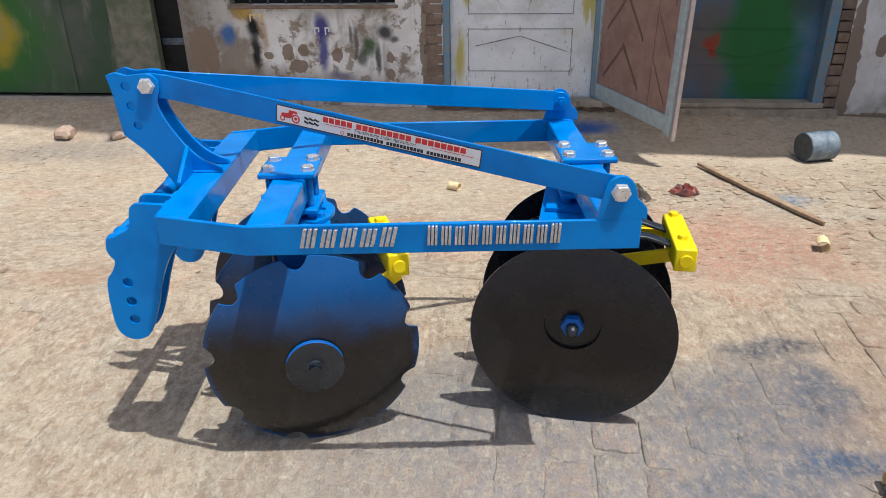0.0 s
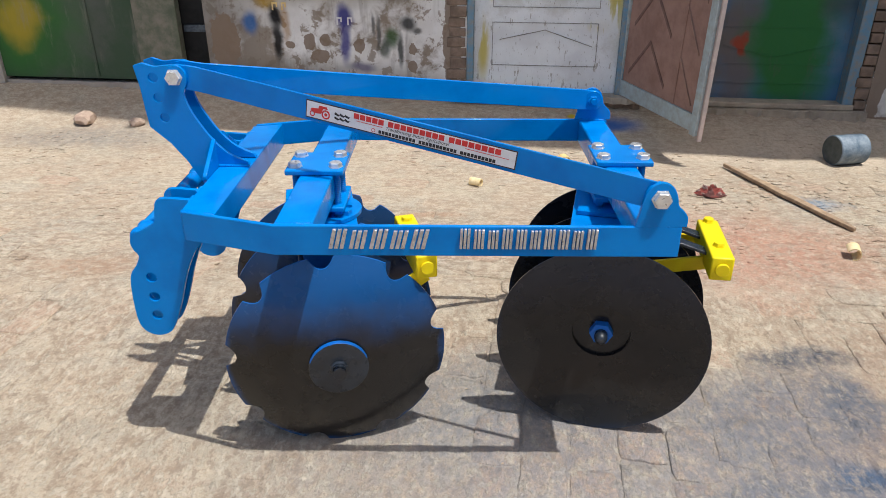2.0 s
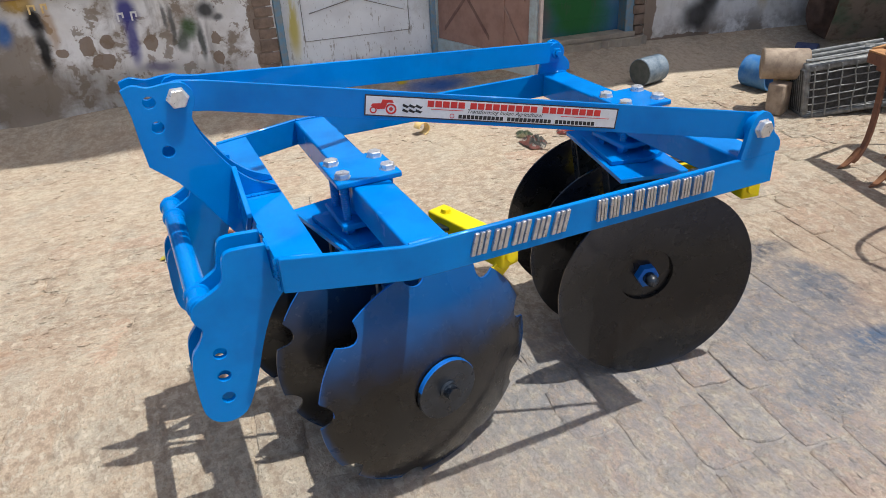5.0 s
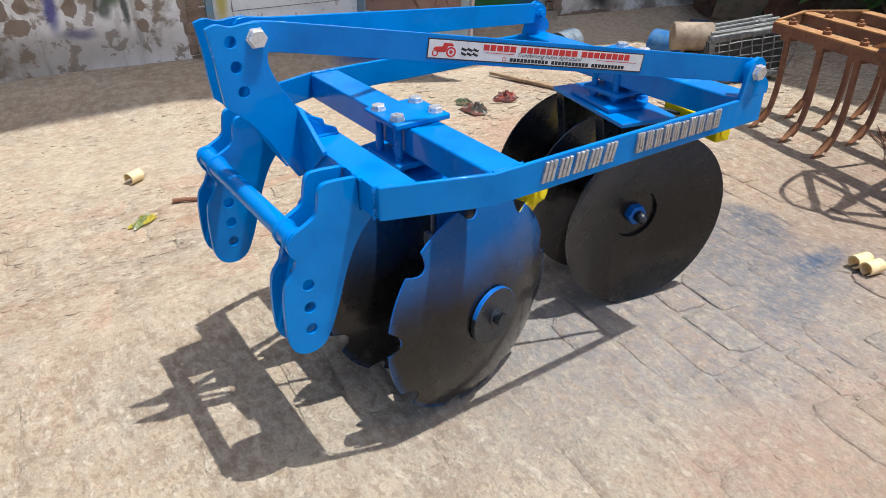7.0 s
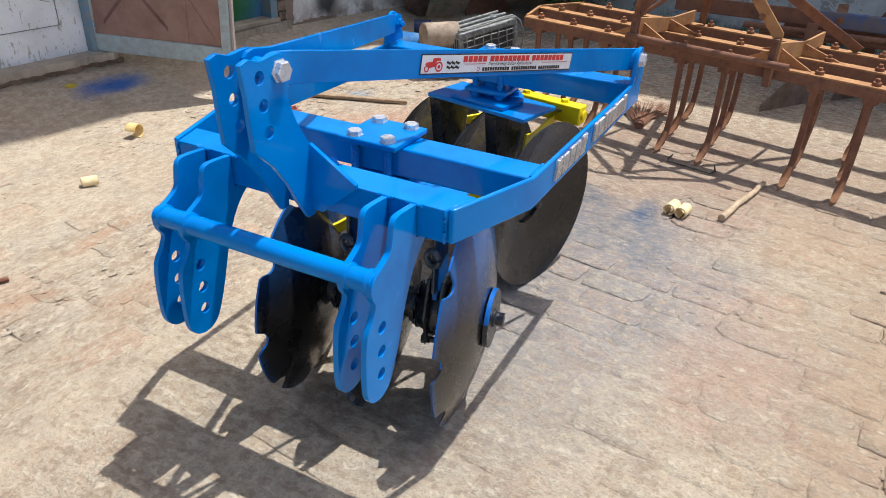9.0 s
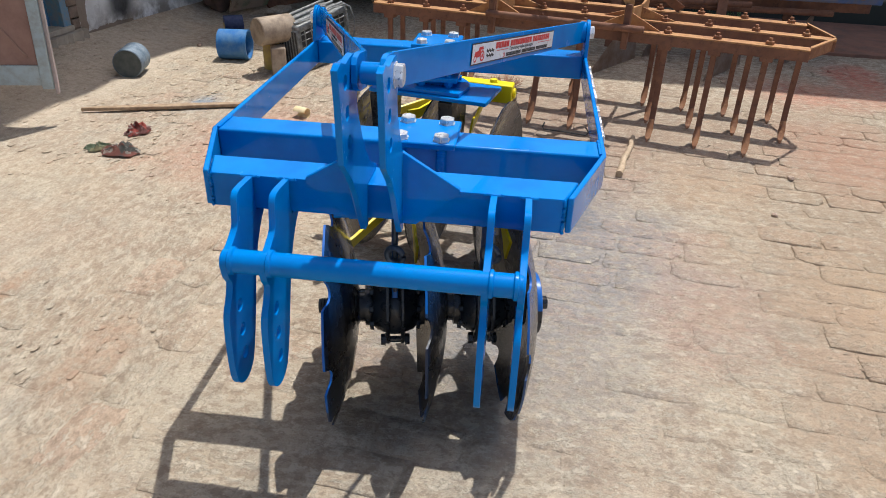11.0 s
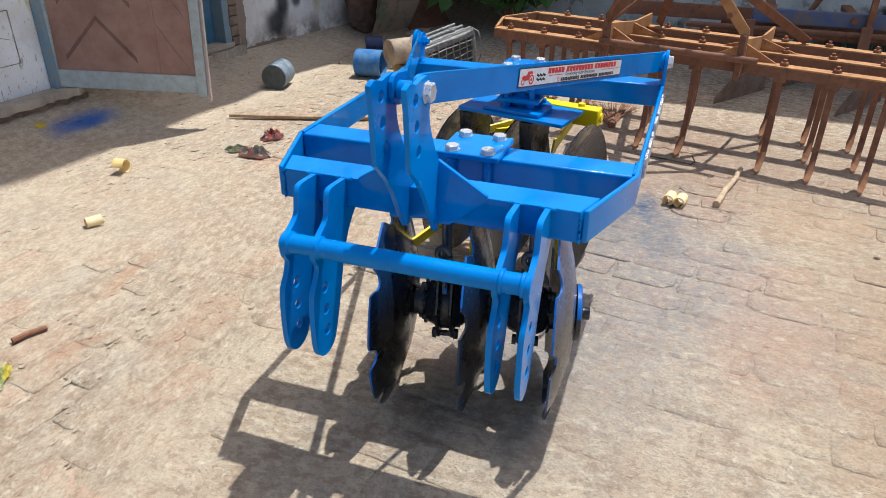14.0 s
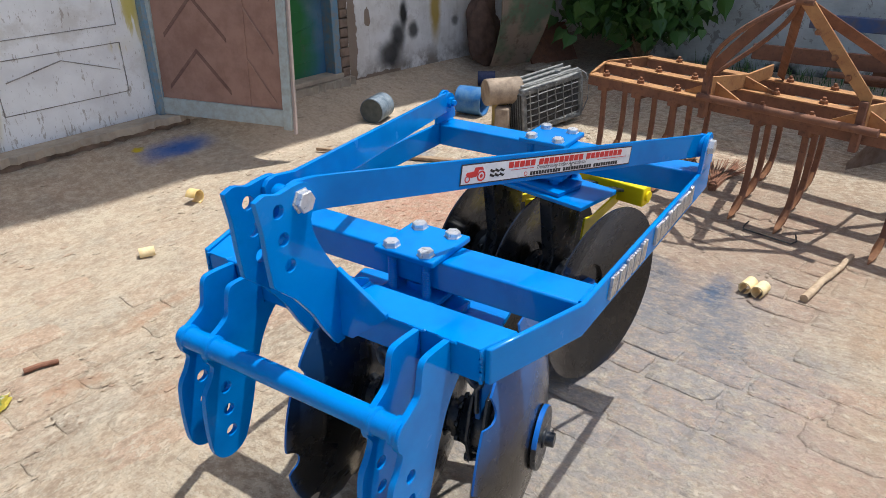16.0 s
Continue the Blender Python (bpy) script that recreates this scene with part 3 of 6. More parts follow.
def white_door_paint():
    """White gloss gone dull: rubbed patches, rust-brown runs, yellow drips."""
    k = Nodes("scuffed white door")
    ob = k.tex.outputs["Object"]
    tall = k.vmath("MULTIPLY", ob, (1.0, 1.0, 0.25))
    col = k.mix(k.ramp(k.noise(4, 6, 0.6, ob), 0.35, 0.7), (0.84, 0.87, 0.88), (0.72, 0.74, 0.75))
    col = k.mix(k.ramp(k.noise(3, 7, 0.7, ob), 0.52, 0.66, 0.0, 0.45), col, (0.52, 0.51, 0.46))
    low = k.ramp(ob_z(k, ob), 0.62, 0.22, 0.0, 0.05)
    col = k.mix(k.ramp(k.math("ADD", k.noise(24, 6, 0.7, tall), low), 0.60, 0.64, 0, 0.6), col, (0.27, 0.235, 0.18))
    col = k.mix(k.ramp(k.noise(70, 5, 0.65, k.vmath("MULTIPLY", ob, (1.0, 1.0, 0.4))), 0.62, 0.68, 0, 0.5), col, (0.22, 0.195, 0.16))
    drip = k.noise(16, 4, 0.6, k.vmath("MULTIPLY", ob, (1.0, 1.0, 0.15)))
    for centre, radii in (((1.07, 0, 0.98), (0.10, 9, 0.45)), ((0.98, 0, 0.72), (0.10, 9, 0.07)), ((0.26, 0, 0.97), (0.04, 9, 0.12)), ((0.21, 0, 0.55), (0.06, 9, 0.30))):
        col = k.mix(k.math("MULTIPLY", k.blob(ob, centre, radii, 0.8), k.ramp(drip, 0.46, 0.54, 0.1, 0.9)), col, (0.55, 0.46, 0.08))
    return k.done(col, 0.55, 0.0, k.noise(30, 5, 0.6, ob), 0.002, 0.3)


def green_door_paint():
    """Blue steel under broad green and brown spray, with thin runs of dirt."""
    k = Nodes("green and blue sprayed door")
    ob = k.tex.outputs["Object"]
    wob = k.vmath("ADD", ob, k.vmath("MULTIPLY", k.vmath("SUBTRACT", noise_colour(k, ob, 3.0), (0.5, 0.5, 0.5)), (0.42, 0.0, 0.42)))
    col = k.mix(k.ramp(k.noise(3, 6, 0.65, ob), 0.35, 0.7), (0.065, 0.185, 0.34), (0.13, 0.21, 0.26))
    col = k.mix(k.math("MULTIPLY", k.blob(wob, (1.88, 0, 0.60), (0.22, 9, 0.60), 0.7), 0.75), col, (0.17, 0.12, 0.085))
    col = k.mix(k.math("MULTIPLY", k.blob(wob, (2.22, 0, 0.70), (0.36, 9, 0.85), 0.55), 0.95), col, (0.022, 0.155, 0.028))
    col = k.mix(k.math("MULTIPLY", k.blob(wob, (2.52, 0, 0.98), (0.22, 9, 0.30), 0.8), 0.7), col, (0.05, 0.06, 0.05))
    col = k.mix(k.math("MULTIPLY", k.blob(wob, (1.93, 0, 0.62), (0.06, 9, 0.09), 0.6), 0.9), col, (0.36, 0.05, 0.02))
    col = k.mix(k.ramp(k.noise(14, 6, 0.7, k.vmath("MULTIPLY", ob, (1.0, 1.0, 0.3))), 0.55, 0.70, 0.0, 0.4), col, (0.10, 0.10, 0.08))
    return k.done(col, 0.6, 0.0, k.noise(30, 4, vec=ob), 0.002, 0.3)


def gate_paint():
    """Green spray that thins out to grey, with a yellow patch and dirty runs."""
    k = Nodes("green sprayed gate sheet")
    ob = k.tex.outputs["Object"]
    wob = k.vmath("ADD", ob, k.vmath("MULTIPLY", k.vmath("SUBTRACT", noise_colour(k, ob, 2.5), (0.5, 0.5, 0.5)), (0.5, 0.0, 0.5)))
    col = k.mix(k.ramp(k.noise(2, 6, 0.65, ob), 0.38, 0.66), (0.040, 0.075, 0.042), (0.085, 0.095, 0.080))
    col = k.mix(k.math("MULTIPLY", k.blob(wob, (-3.15, 0, 0.72), (0.62, 9, 0.75), 0.7), 0.9), col, (0.022, 0.125, 0.020))
    col = k.mix(k.math("MULTIPLY", k.blob(wob, (-3.15, 0, 0.70), (0.26, 9, 0.26), 0.8), 0.75), col, (0.42, 0.30, 0.02))
    col = k.mix(k.ramp(k.noise(10, 6, 0.65, k.vmath("MULTIPLY", ob, (1.0, 1.0, 0.2))), 0.54, 0.74, 0, 0.5), col, (0.24, 0.22, 0.18))
    return k.done(col, 0.65, 0.0, k.noise(18, 5, vec=ob), 0.004, 0.3)


# dark beads draw the thin panel lines of the white door
GROOVE = plain("dark grey bead", (0.16, 0.15, 0.14), (0.42, 0.41, 0.39), 0.7, 18)
WHITE_DOOR, GREEN_DOOR, GATE_GREEN = white_door_paint(), green_door_paint(), gate_paint()


def wall_piece(name, rects, material, label, category="wall", depth=(0.0, 0.24)):
    """A wall of an outline in (s, z) with window openings."""
    outline, holes = rects
    ob = part(name, slab(outline, depth[0], depth[1], holes, upright(0.0)), material, label=label)
    ob.matrix_basis = WALL
    return tagged(ob, category=category, kind="structure")


wall_piece("wall_north_graffiti", ([(-1.73, -0.3), (0.10, -0.3), (0.10, 3.0), (-1.73, 3.0)], [[(-1.36, 0.915), (-0.22, 0.915), (-0.22, 1.75), (-1.36, 1.75)]]), WALL_GRIMY, "peeling plastered wall with sprayed test marks and stains")
wall_piece("wall_north_middle", ([(0.10, 2.15), (1.16, 2.15), (1.16, -0.3), (1.64, -0.3), (1.64, 2.15), (2.66, 2.15), (2.66, 3.0), (0.10, 3.0)], []), PLASTER, "bare grey plaster wall between two doorways")
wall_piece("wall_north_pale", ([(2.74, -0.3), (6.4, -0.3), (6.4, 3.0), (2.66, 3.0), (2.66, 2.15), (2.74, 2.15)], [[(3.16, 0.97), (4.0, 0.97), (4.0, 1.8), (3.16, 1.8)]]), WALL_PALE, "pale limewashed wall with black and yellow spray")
wall_piece("wall_north_far", ([(-9.0, -0.3), (-3.35, -0.3), (-3.35, 2.2), (-1.73, 2.2), (-1.73, 3.0), (-9.0, 3.0)], []), PLASTER, "bare grey plaster wall beside the green gate")

# unseen backing sheet, added so that no sun leaks in around the doors
inner = wall_piece("wall_north_inner", ([(-3.6, -0.3), (6.4, -0.3), (6.4, 3.0), (-3.6, 3.0)], []), DARK, "near-black backing added behind the doorways to stop sun leaks", depth=(0.30, 0.36))

# Two window openings above the wall's visible part: near-black panes set back.
for s0, s1, z0, z1, nm in ((-1.36, -0.22, 0.915, 1.75, "window_1"), (3.16, 4.0, 0.97, 1.8, "window_2")):
    w = tagged(new(nm), "near-black pane set back above a worn sill", "window", kind="structure")
    w.matrix_basis = WALL
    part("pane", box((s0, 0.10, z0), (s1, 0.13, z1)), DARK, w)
    part("window_sill", box((s0 - 0.02, -0.012, z0 - 0.028), (s1 + 0.02, 0.10, z0 - 0.003)), QUOIN, w, bevel=0.008)
    for q in range(1, 9):
        part("bar", rod((s0 + (s1 - s0) * q / 9, 0.05, z0 - 0.002), (s0 + (s1 - s0) * q / 9, 0.05, z1), 0.008, 8), EYE_STEEL, w)

ghost = tagged(new("trim_spray_marks"), "pale bracket shapes left in the sprayed paint", "paint mark", kind="structure")
ghost.matrix_basis = WALL
for s0, s1, z, mat in ((-1.235, -1.195, 0.80, OCHRE), (-1.168, -1.135, 0.80, OCHRE), (-0.790, -0.752, 0.705, STICKER), (-0.715, -0.680, 0.705, STICKER)):
    outline = [(s0, z), (s0 + 0.010, z), (s0 + 0.010, z + 0.042), (s1 - 0.010, z + 0.042), (s1 - 0.010, z + 0.020), (s1, z + 0.020), (s1, z + 0.054), (s0, z + 0.054)]
    part("bracket_mark", slab(outline, -0.0025, 0.0, (), upright(0.0)), mat, ghost)

# Brick quoins beside the doors, where the plaster has fallen off.
quoin = tagged(new("trim_brick_edge"), "exposed crumbling brick edges beside the doorways", "brickwork", kind="structure")
quoin.matrix_basis = WALL
rng = random.Random(5)
for s0, s1 in ((-0.02, 0.095), (2.655, 2.735)):
    z = 0.06
    while z < 1.3:
        h = rng.uniform(0.058, 0.078)
        j = [rng.uniform(-0.018, 0.012) for _ in range(4)]
        part("brick", box((s0 + j[0], -0.006 + j[1] * 0.3, z), (s1 + j[2] * 0.3, 0.10, z + h)), QUOIN, quoin, bevel=0.006)
        z += h + rng.uniform(0.003, 0.010)

# Plinth and steps.
step = tagged(new("trim_plinth"), "cracked cement plinth and door steps", "plinth", kind="structure")
step.matrix_basis = WALL
rng = random.Random(9)


def rough_ledge(s0, s1, d0, d1, z0, z1, n):
    """A cement ledge whose front edge is broken."""
    front = [(s0 + (s1 - s0) * i / n, d0 + rng.uniform(-0.018, 0.022)) for i in range(n + 1)]
    return slab(front + [(s1, d1), (s0, d1)], z0, z1)


part("ledge", rough_ledge(0.02, 1.30, -0.095, 0.038, 0.212, 0.258, 44), CONCRETE, step, bevel=0.006)
part("ledge_foot", rough_ledge(0.03, 1.28, -0.062, 0.038, -0.1, 0.2115, 30), QUOIN, step, "crumbled brick under the cement ledge", bevel=0.008)
part("ledge", rough_ledge(1.62, 2.74, -0.055, 0.20, 0.06, 0.192, 34), CONCRETE, step, bevel=0.008)
part("ledge", rough_ledge(-0.55, 0.02, -0.03, 0.05, -0.1, 0.17, 14), CONCRETE, step, bevel=0.008)
part("ledge", rough_ledge(-3.9, -1.70, 0.02, 0.11, -0.1, 0.238, 40), PLASTER, step, bevel=0.010)
part("sill", box((1.64, -0.02, 0.194), (2.66, 0.16, 0.232)), CONCRETE, step, bevel=0.006)

# ---- doors ----
def build_white_door():
    d = tagged(new("door_1"), "closed scuffed white panelled door in blue posts", "door", kind="structure")
    d.matrix_basis = WALL
    part("leaf", box((0.147, 0.04, 0.20), (1.113, 0.08, 2.12)), WHITE_DOOR, d, bevel=0.003)
    for s in (0.125, 1.135):
        part("post", box((s - 0.022, -0.015, 0.10), (s + 0.022, 0.09, 2.15)), POST_BLUE, d, "flaking blue steel door post", bevel=0.004)
    for z0, z1, s0, s1 in ((0.44, 0.74, 0.27, 0.97), (0.84, 1.35, 0.27, 0.97), (1.45, 2.0, 0.27, 0.97)):
        rails = [(s0, z0, s1, z0 + 0.004), (s0, z1 - 0.004, s1, z1), (s0, z0 + 0.004, s0 + 0.004, z1 - 0.004), (s1 - 0.004, z0 + 0.004, s1, z1 - 0.004)]
        bm = bmesh.new()
        for a, b, c, e in rails:
            box((a, 0.034, b), (c, 0.044, e), None, bm)
        part("panel_moulding", bm, GROOVE, d, bevel=0.001)
        mid = (z0 + z1) / 2
        bm = bmesh.new()
        for a, b in (((s0 + 0.05, mid + 0.03), ((s0 + s1) / 2, mid + 0.10)), (((s0 + s1) / 2, mid + 0.10), (s1 - 0.03, mid - 0.01))):
            strip([((a[0], 0.038, a[1]), (0, 0, 0.0025), (0, 1, 0)), ((b[0], 0.038, b[1]), (0, 0, 0.0025), (0, 1, 0))], 0.010, bm)
        part("chevron_bead", bm, GROOVE, d)


build_white_door()


def build_green_door():
    d = tagged(new("door_2"), "closed steel door sprayed blue and green", "door", kind="structure")
    d.matrix_basis = WALL
    part("leaf", box((1.66, 0.11, 0.22), (2.60, 0.15, 2.12)), GREEN_DOOR, d, bevel=0.003)
    part("post", box((2.585, 0.0, 0.16), (2.655, 0.16, 2.15)), POST_BLUE, d, "blue steel door post", bevel=0.004)
    part("post", box((1.60, 0.0, 0.16), (1.665, 0.16, 2.15)), POST_BLUE, d, "blue steel door post", bevel=0.004)
    bm = bmesh.new()
    for z in (0.34, 0.47, 0.72):
        box((1.75, 0.106, z), (2.50, 0.113, z + 0.006), None, bm)
    for a, b in (((1.80, 0.60), (2.14, 0.52)), ((2.14, 0.52), (2.5, 0.62))):
        strip([((a[0], 0.108, a[1]), (0, 0, 0.004), (0, 1, 0)), ((b[0], 0.108, b[1]), (0, 0, 0.004), (0, 1, 0))], 0.008, bm)
    part("pressed_rib", bm, GREEN_DOOR, d)


build_green_door()


def build_open_leaf():
    """Outer mesh door of the white doorway, swung open into the yard."""
    hinge, free = Vector((1.195, 5.19)), Vector((1.502, 4.300))
    w = (free - hinge).length
    ang = math.degrees(math.atan2(free.y - hinge.y, free.x - hinge.x))
    d = tagged(new("door_3"), "open steel-framed door with brown sheet panel", "door", kind="structure")
    d.matrix_basis = pose(hinge.x, hinge.y, 0.245, 0, 0, ang) @ pose(0, 0, 0, 0, 2.2, 0)
    for lo, hi in (((0, -0.02, 0), (0.055, 0.02, 1.9)), ((w - 0.055, -0.02, 0), (w, 0.02, 1.9)), ((0.055, -0.018, 0.02), (w - 0.055, 0.018, 0.125)), ((0.055, -0.018, 1.82), (w - 0.055, 0.018, 1.9))):
        part("frame_bar", box(lo, hi), FRAME_GREY, d, bevel=0.003)
    part("sheet", box((0.055, -0.004, 0.125), (w - 0.055, 0.004, 1.82)), MESH_BROWN, d, "brown rusted sheet panel")
    part("rim", box((w + 0.001, 0.0, -0.03), (w + 0.018, 0.030, 1.9)), plain("pinkish worn edge", (0.50, 0.40, 0.37), (0.36, 0.31, 0.29), 0.7, 12), d, "pale worn closing edge", bevel=0.003)
    part("bead", box((w - 0.10, 0.004, 0.125), (w - 0.085, 0.018, 1.82)), FRAME_GREY, d)
    part("bead", box((0.06, 0.004, 0.125), (w - 0.06, 0.014, 0.137)), FRAME_GREY, d)
    for side in (-1, 1):
        for z in (0.30, 0.62, 0.94, 1.26):
            bm = bmesh.new()
            for a, b in (((0.12, z - 0.10), (0.33, z + 0.14)), ((0.33, z + 0.14), (0.54, z - 0.10))):
                strip([((a[0], side * 0.005, a[1]), (0, 0, 0.014), (0, 1, 0)), ((b[0], side * 0.005, b[1]), (0, 0, 0.014), (0, 1, 0))], 0.005, bm)
            part("chevron_strap", bm, CHEVRON_BROWN, d, "darker chevron strap")
        for z in (0.25, 0.55, 0.85):
            part("diagonal_strap", strip([((w - 0.10, side * 0.009, z - 0.08), (0, 0, 0.005), (0, 1, 0)), ((w - 0.27, side * 0.009, z + 0.17), (0, 0, 0.005), (0, 1, 0))], 0.008), plain("pale strap", (0.36, 0.24, 0.19), (0.29, 0.18, 0.14), 0.7), d)
    part("upright_strap", box((w - 0.285, -0.010, 0.125), (w - 0.270, -0.004, 1.82)), MESH_BROWN, d)


build_open_leaf()


def build_gate():
    g = tagged(new("door_4"), "leaning green sprayed sheet-metal gate", "gate", kind="structure")
    g.matrix_basis = WALL
    part("leaf", box((-3.35, 0.03, 0.265), (-2.25, 0.06, 2.2)), GATE_GREEN, g, bevel=0.003)
    part("edge_bar", box((-2.25, 0.0, 0.245), (-1.93, 0.07, 2.2)), plain("streaked edge", (0.09, 0.11, 0.07), (0.22, 0.20, 0.16), 0.7, 8), g, "streaked steel gate edge", bevel=0.004)
    part("rib", box((-2.62, 0.022, 0.28), (-2.60, 0.031, 2.15)), GATE_GREEN, g, bevel=0.003)
    for z in (0.62, 1.25):
        part("hinge_bar", box((-1.93, 0.095, z), (-1.735, 0.118, z + 0.05)), EYE_STEEL, g)
    # near-black sheet that paints the shade in the gap beside the gate
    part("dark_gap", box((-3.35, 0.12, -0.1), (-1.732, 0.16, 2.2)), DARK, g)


build_gate()

# Plain walls that close the yard, and unseen tin roofs added to shade it.
EAST = pose(5.53, 0, 0, 0, 0, -4.5)
passage = tagged(new("wall_passage"), "dark walled passage behind the yard's corner", "wall", kind="structure")
passage.matrix_basis = EAST
part("lintel", box((0.002, 3.45, 1.95), (0.248, 4.50, 2.6)), BACK_PLASTER, passage)
for lo, hi in (((0.25, 3.25, -0.3), (2.7, 3.45, 2.6)), ((2.7, 3.25, -0.3), (2.9, 5.0, 2.6)), ((0.5, 4.75, -0.3), (2.7, 5.0, 2.6)), ((0.25, 3.45, 2.6), (2.7, 5.0, 2.7))):
    part("passage_wall", box(lo, hi), PLASTER, passage)
back = part("wall_east", box((0.0, -9.0, -0.3), (0.25, 3.45, 2.6)), EAST_PLASTER, label="flaking white plaster wall with a dark mossy foot")
back.matrix_basis = EAST
tagged(back, category="wall", kind="structure")
verge = part("trim_verge", rough_ledge(-6.0, -0.25, -1.27, 0.0, -0.1, 0.022, 60), VERGE, label="low worn brick-red strip along the wall's foot")
verge.matrix_basis = EAST @ Matrix(((0, 1, 0, 0), (1, 0, 0, 0), (0, 0, 1, 0), (0, 0, 0, 1)))
tagged(verge, category="paving", kind="structure")
for nm, lo, hi in (("wall_south", (-9.0, -9.25, -0.3), (6.55, -9.0, 2.4)), ("wall_west", (-9.25, -9.25, -0.3), (-9.0, 5.9, 2.4))):
    tagged(part(nm, box(lo, hi), BACK_PLASTER, label="weathered white plaster yard wall"), category="wall", kind="structure")


ROOF = 6.5


def roof_point(x, y, h=ROOF):
    """The point at height h that shades (x, y) on the ground."""
    z = rise(x, y)
    return x + TO_SUN.x / TO_SUN.z * (h - z), y + TO_SUN.y / TO_SUN.z * (h - z)


def corrugated(name, edge, back_edge, label):
    """A tin roof between two lines of equal length."""
    bm = bmesh.new()
    rows = []
    for (x0, y0), (x1, y1) in zip(edge, back_edge):
        rows.append([bm.verts.new((x, y, z)) for x, y, z in ((x0, y0, ROOF), (x1, y1, ROOF), (x1, y1, ROOF + 0.04), (x0, y0, ROOF + 0.04))])
    for a, b in zip(rows, rows[1:]):
        for i in range(4):
            bm.faces.new((a[i], a[(i + 1) % 4], b[(i + 1) % 4], b[i]))
    bm.faces.new(rows[0][::-1]), bm.faces.new(rows[-1])
    return tagged(part(name, bm, TIN, label=label), category="roof", kind="structure")


# The roofs' edges are set back from the shade line wanted on the ground.
shade = [(-9.0, 6.0), (-3.275, 5.32), (-2.27, 5.19), (-1.66, 5.09), (-0.9, 4.92), (-0.144, 4.74), (0.439, 4.64), (1.0, 4.58), (1.762, 4.53), (2.05, 4.47), (2.4, 4.45), (2.77, 4.50), (3.3, 4.35), (3.8, 4.2)]
edge = [roof_point(*p) for p in shade]
corrugated("roof_north", edge, [(x, 5.1) for x, _ in edge], "unseen tin awning added to shade the building's face")
east = [(3.15, 5.3), (3.3, 4.2), (3.2, 3.0), (3.09, 1.1), (3.05, 0.26), (2.97, -0.74), (2.76, -0.80), (2.43, -0.71), (2.2, -0.74), (1.9, -3.0)]
edge = [roof_point(*p) for p in east]
corrugated("roof_east", edge, [(8.5, y) for _, y in edge], "unseen tin roof added to shade the back of the yard")
posts = tagged(new("trim_shade_posts"), "unseen thin steel posts added under the tin shade roofs", "post", kind="structure")
for x, y, z0 in ((5.90, 3.2, 2.55), (5.73, 1.0, 2.55), (5.54, -1.4, 2.55), (5.37, -3.6, 2.55), (4.5, 4.92, 2.95), (2.0, 5.18, 2.95), (-0.5, 5.44, 2.95), (-3.0, 5.70, 2.95), (-6.0, 5.95, 2.95)):
    part("post", rod((x, y, z0), (x, y, ROOF), 0.04, 12), TIN, posts)
for x, y in ((4.5, 4.92), (2.0, 5.18), (-0.5, 5.44), (-3.0, 5.70), (-6.0, 5.95)):
    part("rafter", rod((x, y, ROOF - 0.03), (x, 3.9, ROOF - 0.03), 0.03, 10), TIN, posts)


# ---- the disc harrow ----
CENTRE_Y = 2.06
harrow = thing("disc_harrow", "new blue disc harrow with black discs and yellow scrapers", "farm implement", pose(0, CENTRE_Y, 0))
TOP, LOW = 0.815, 0.735
MAST_V = 0.001
HALF = 0.470  # half the width over the side bars
LUG_X = 0.490


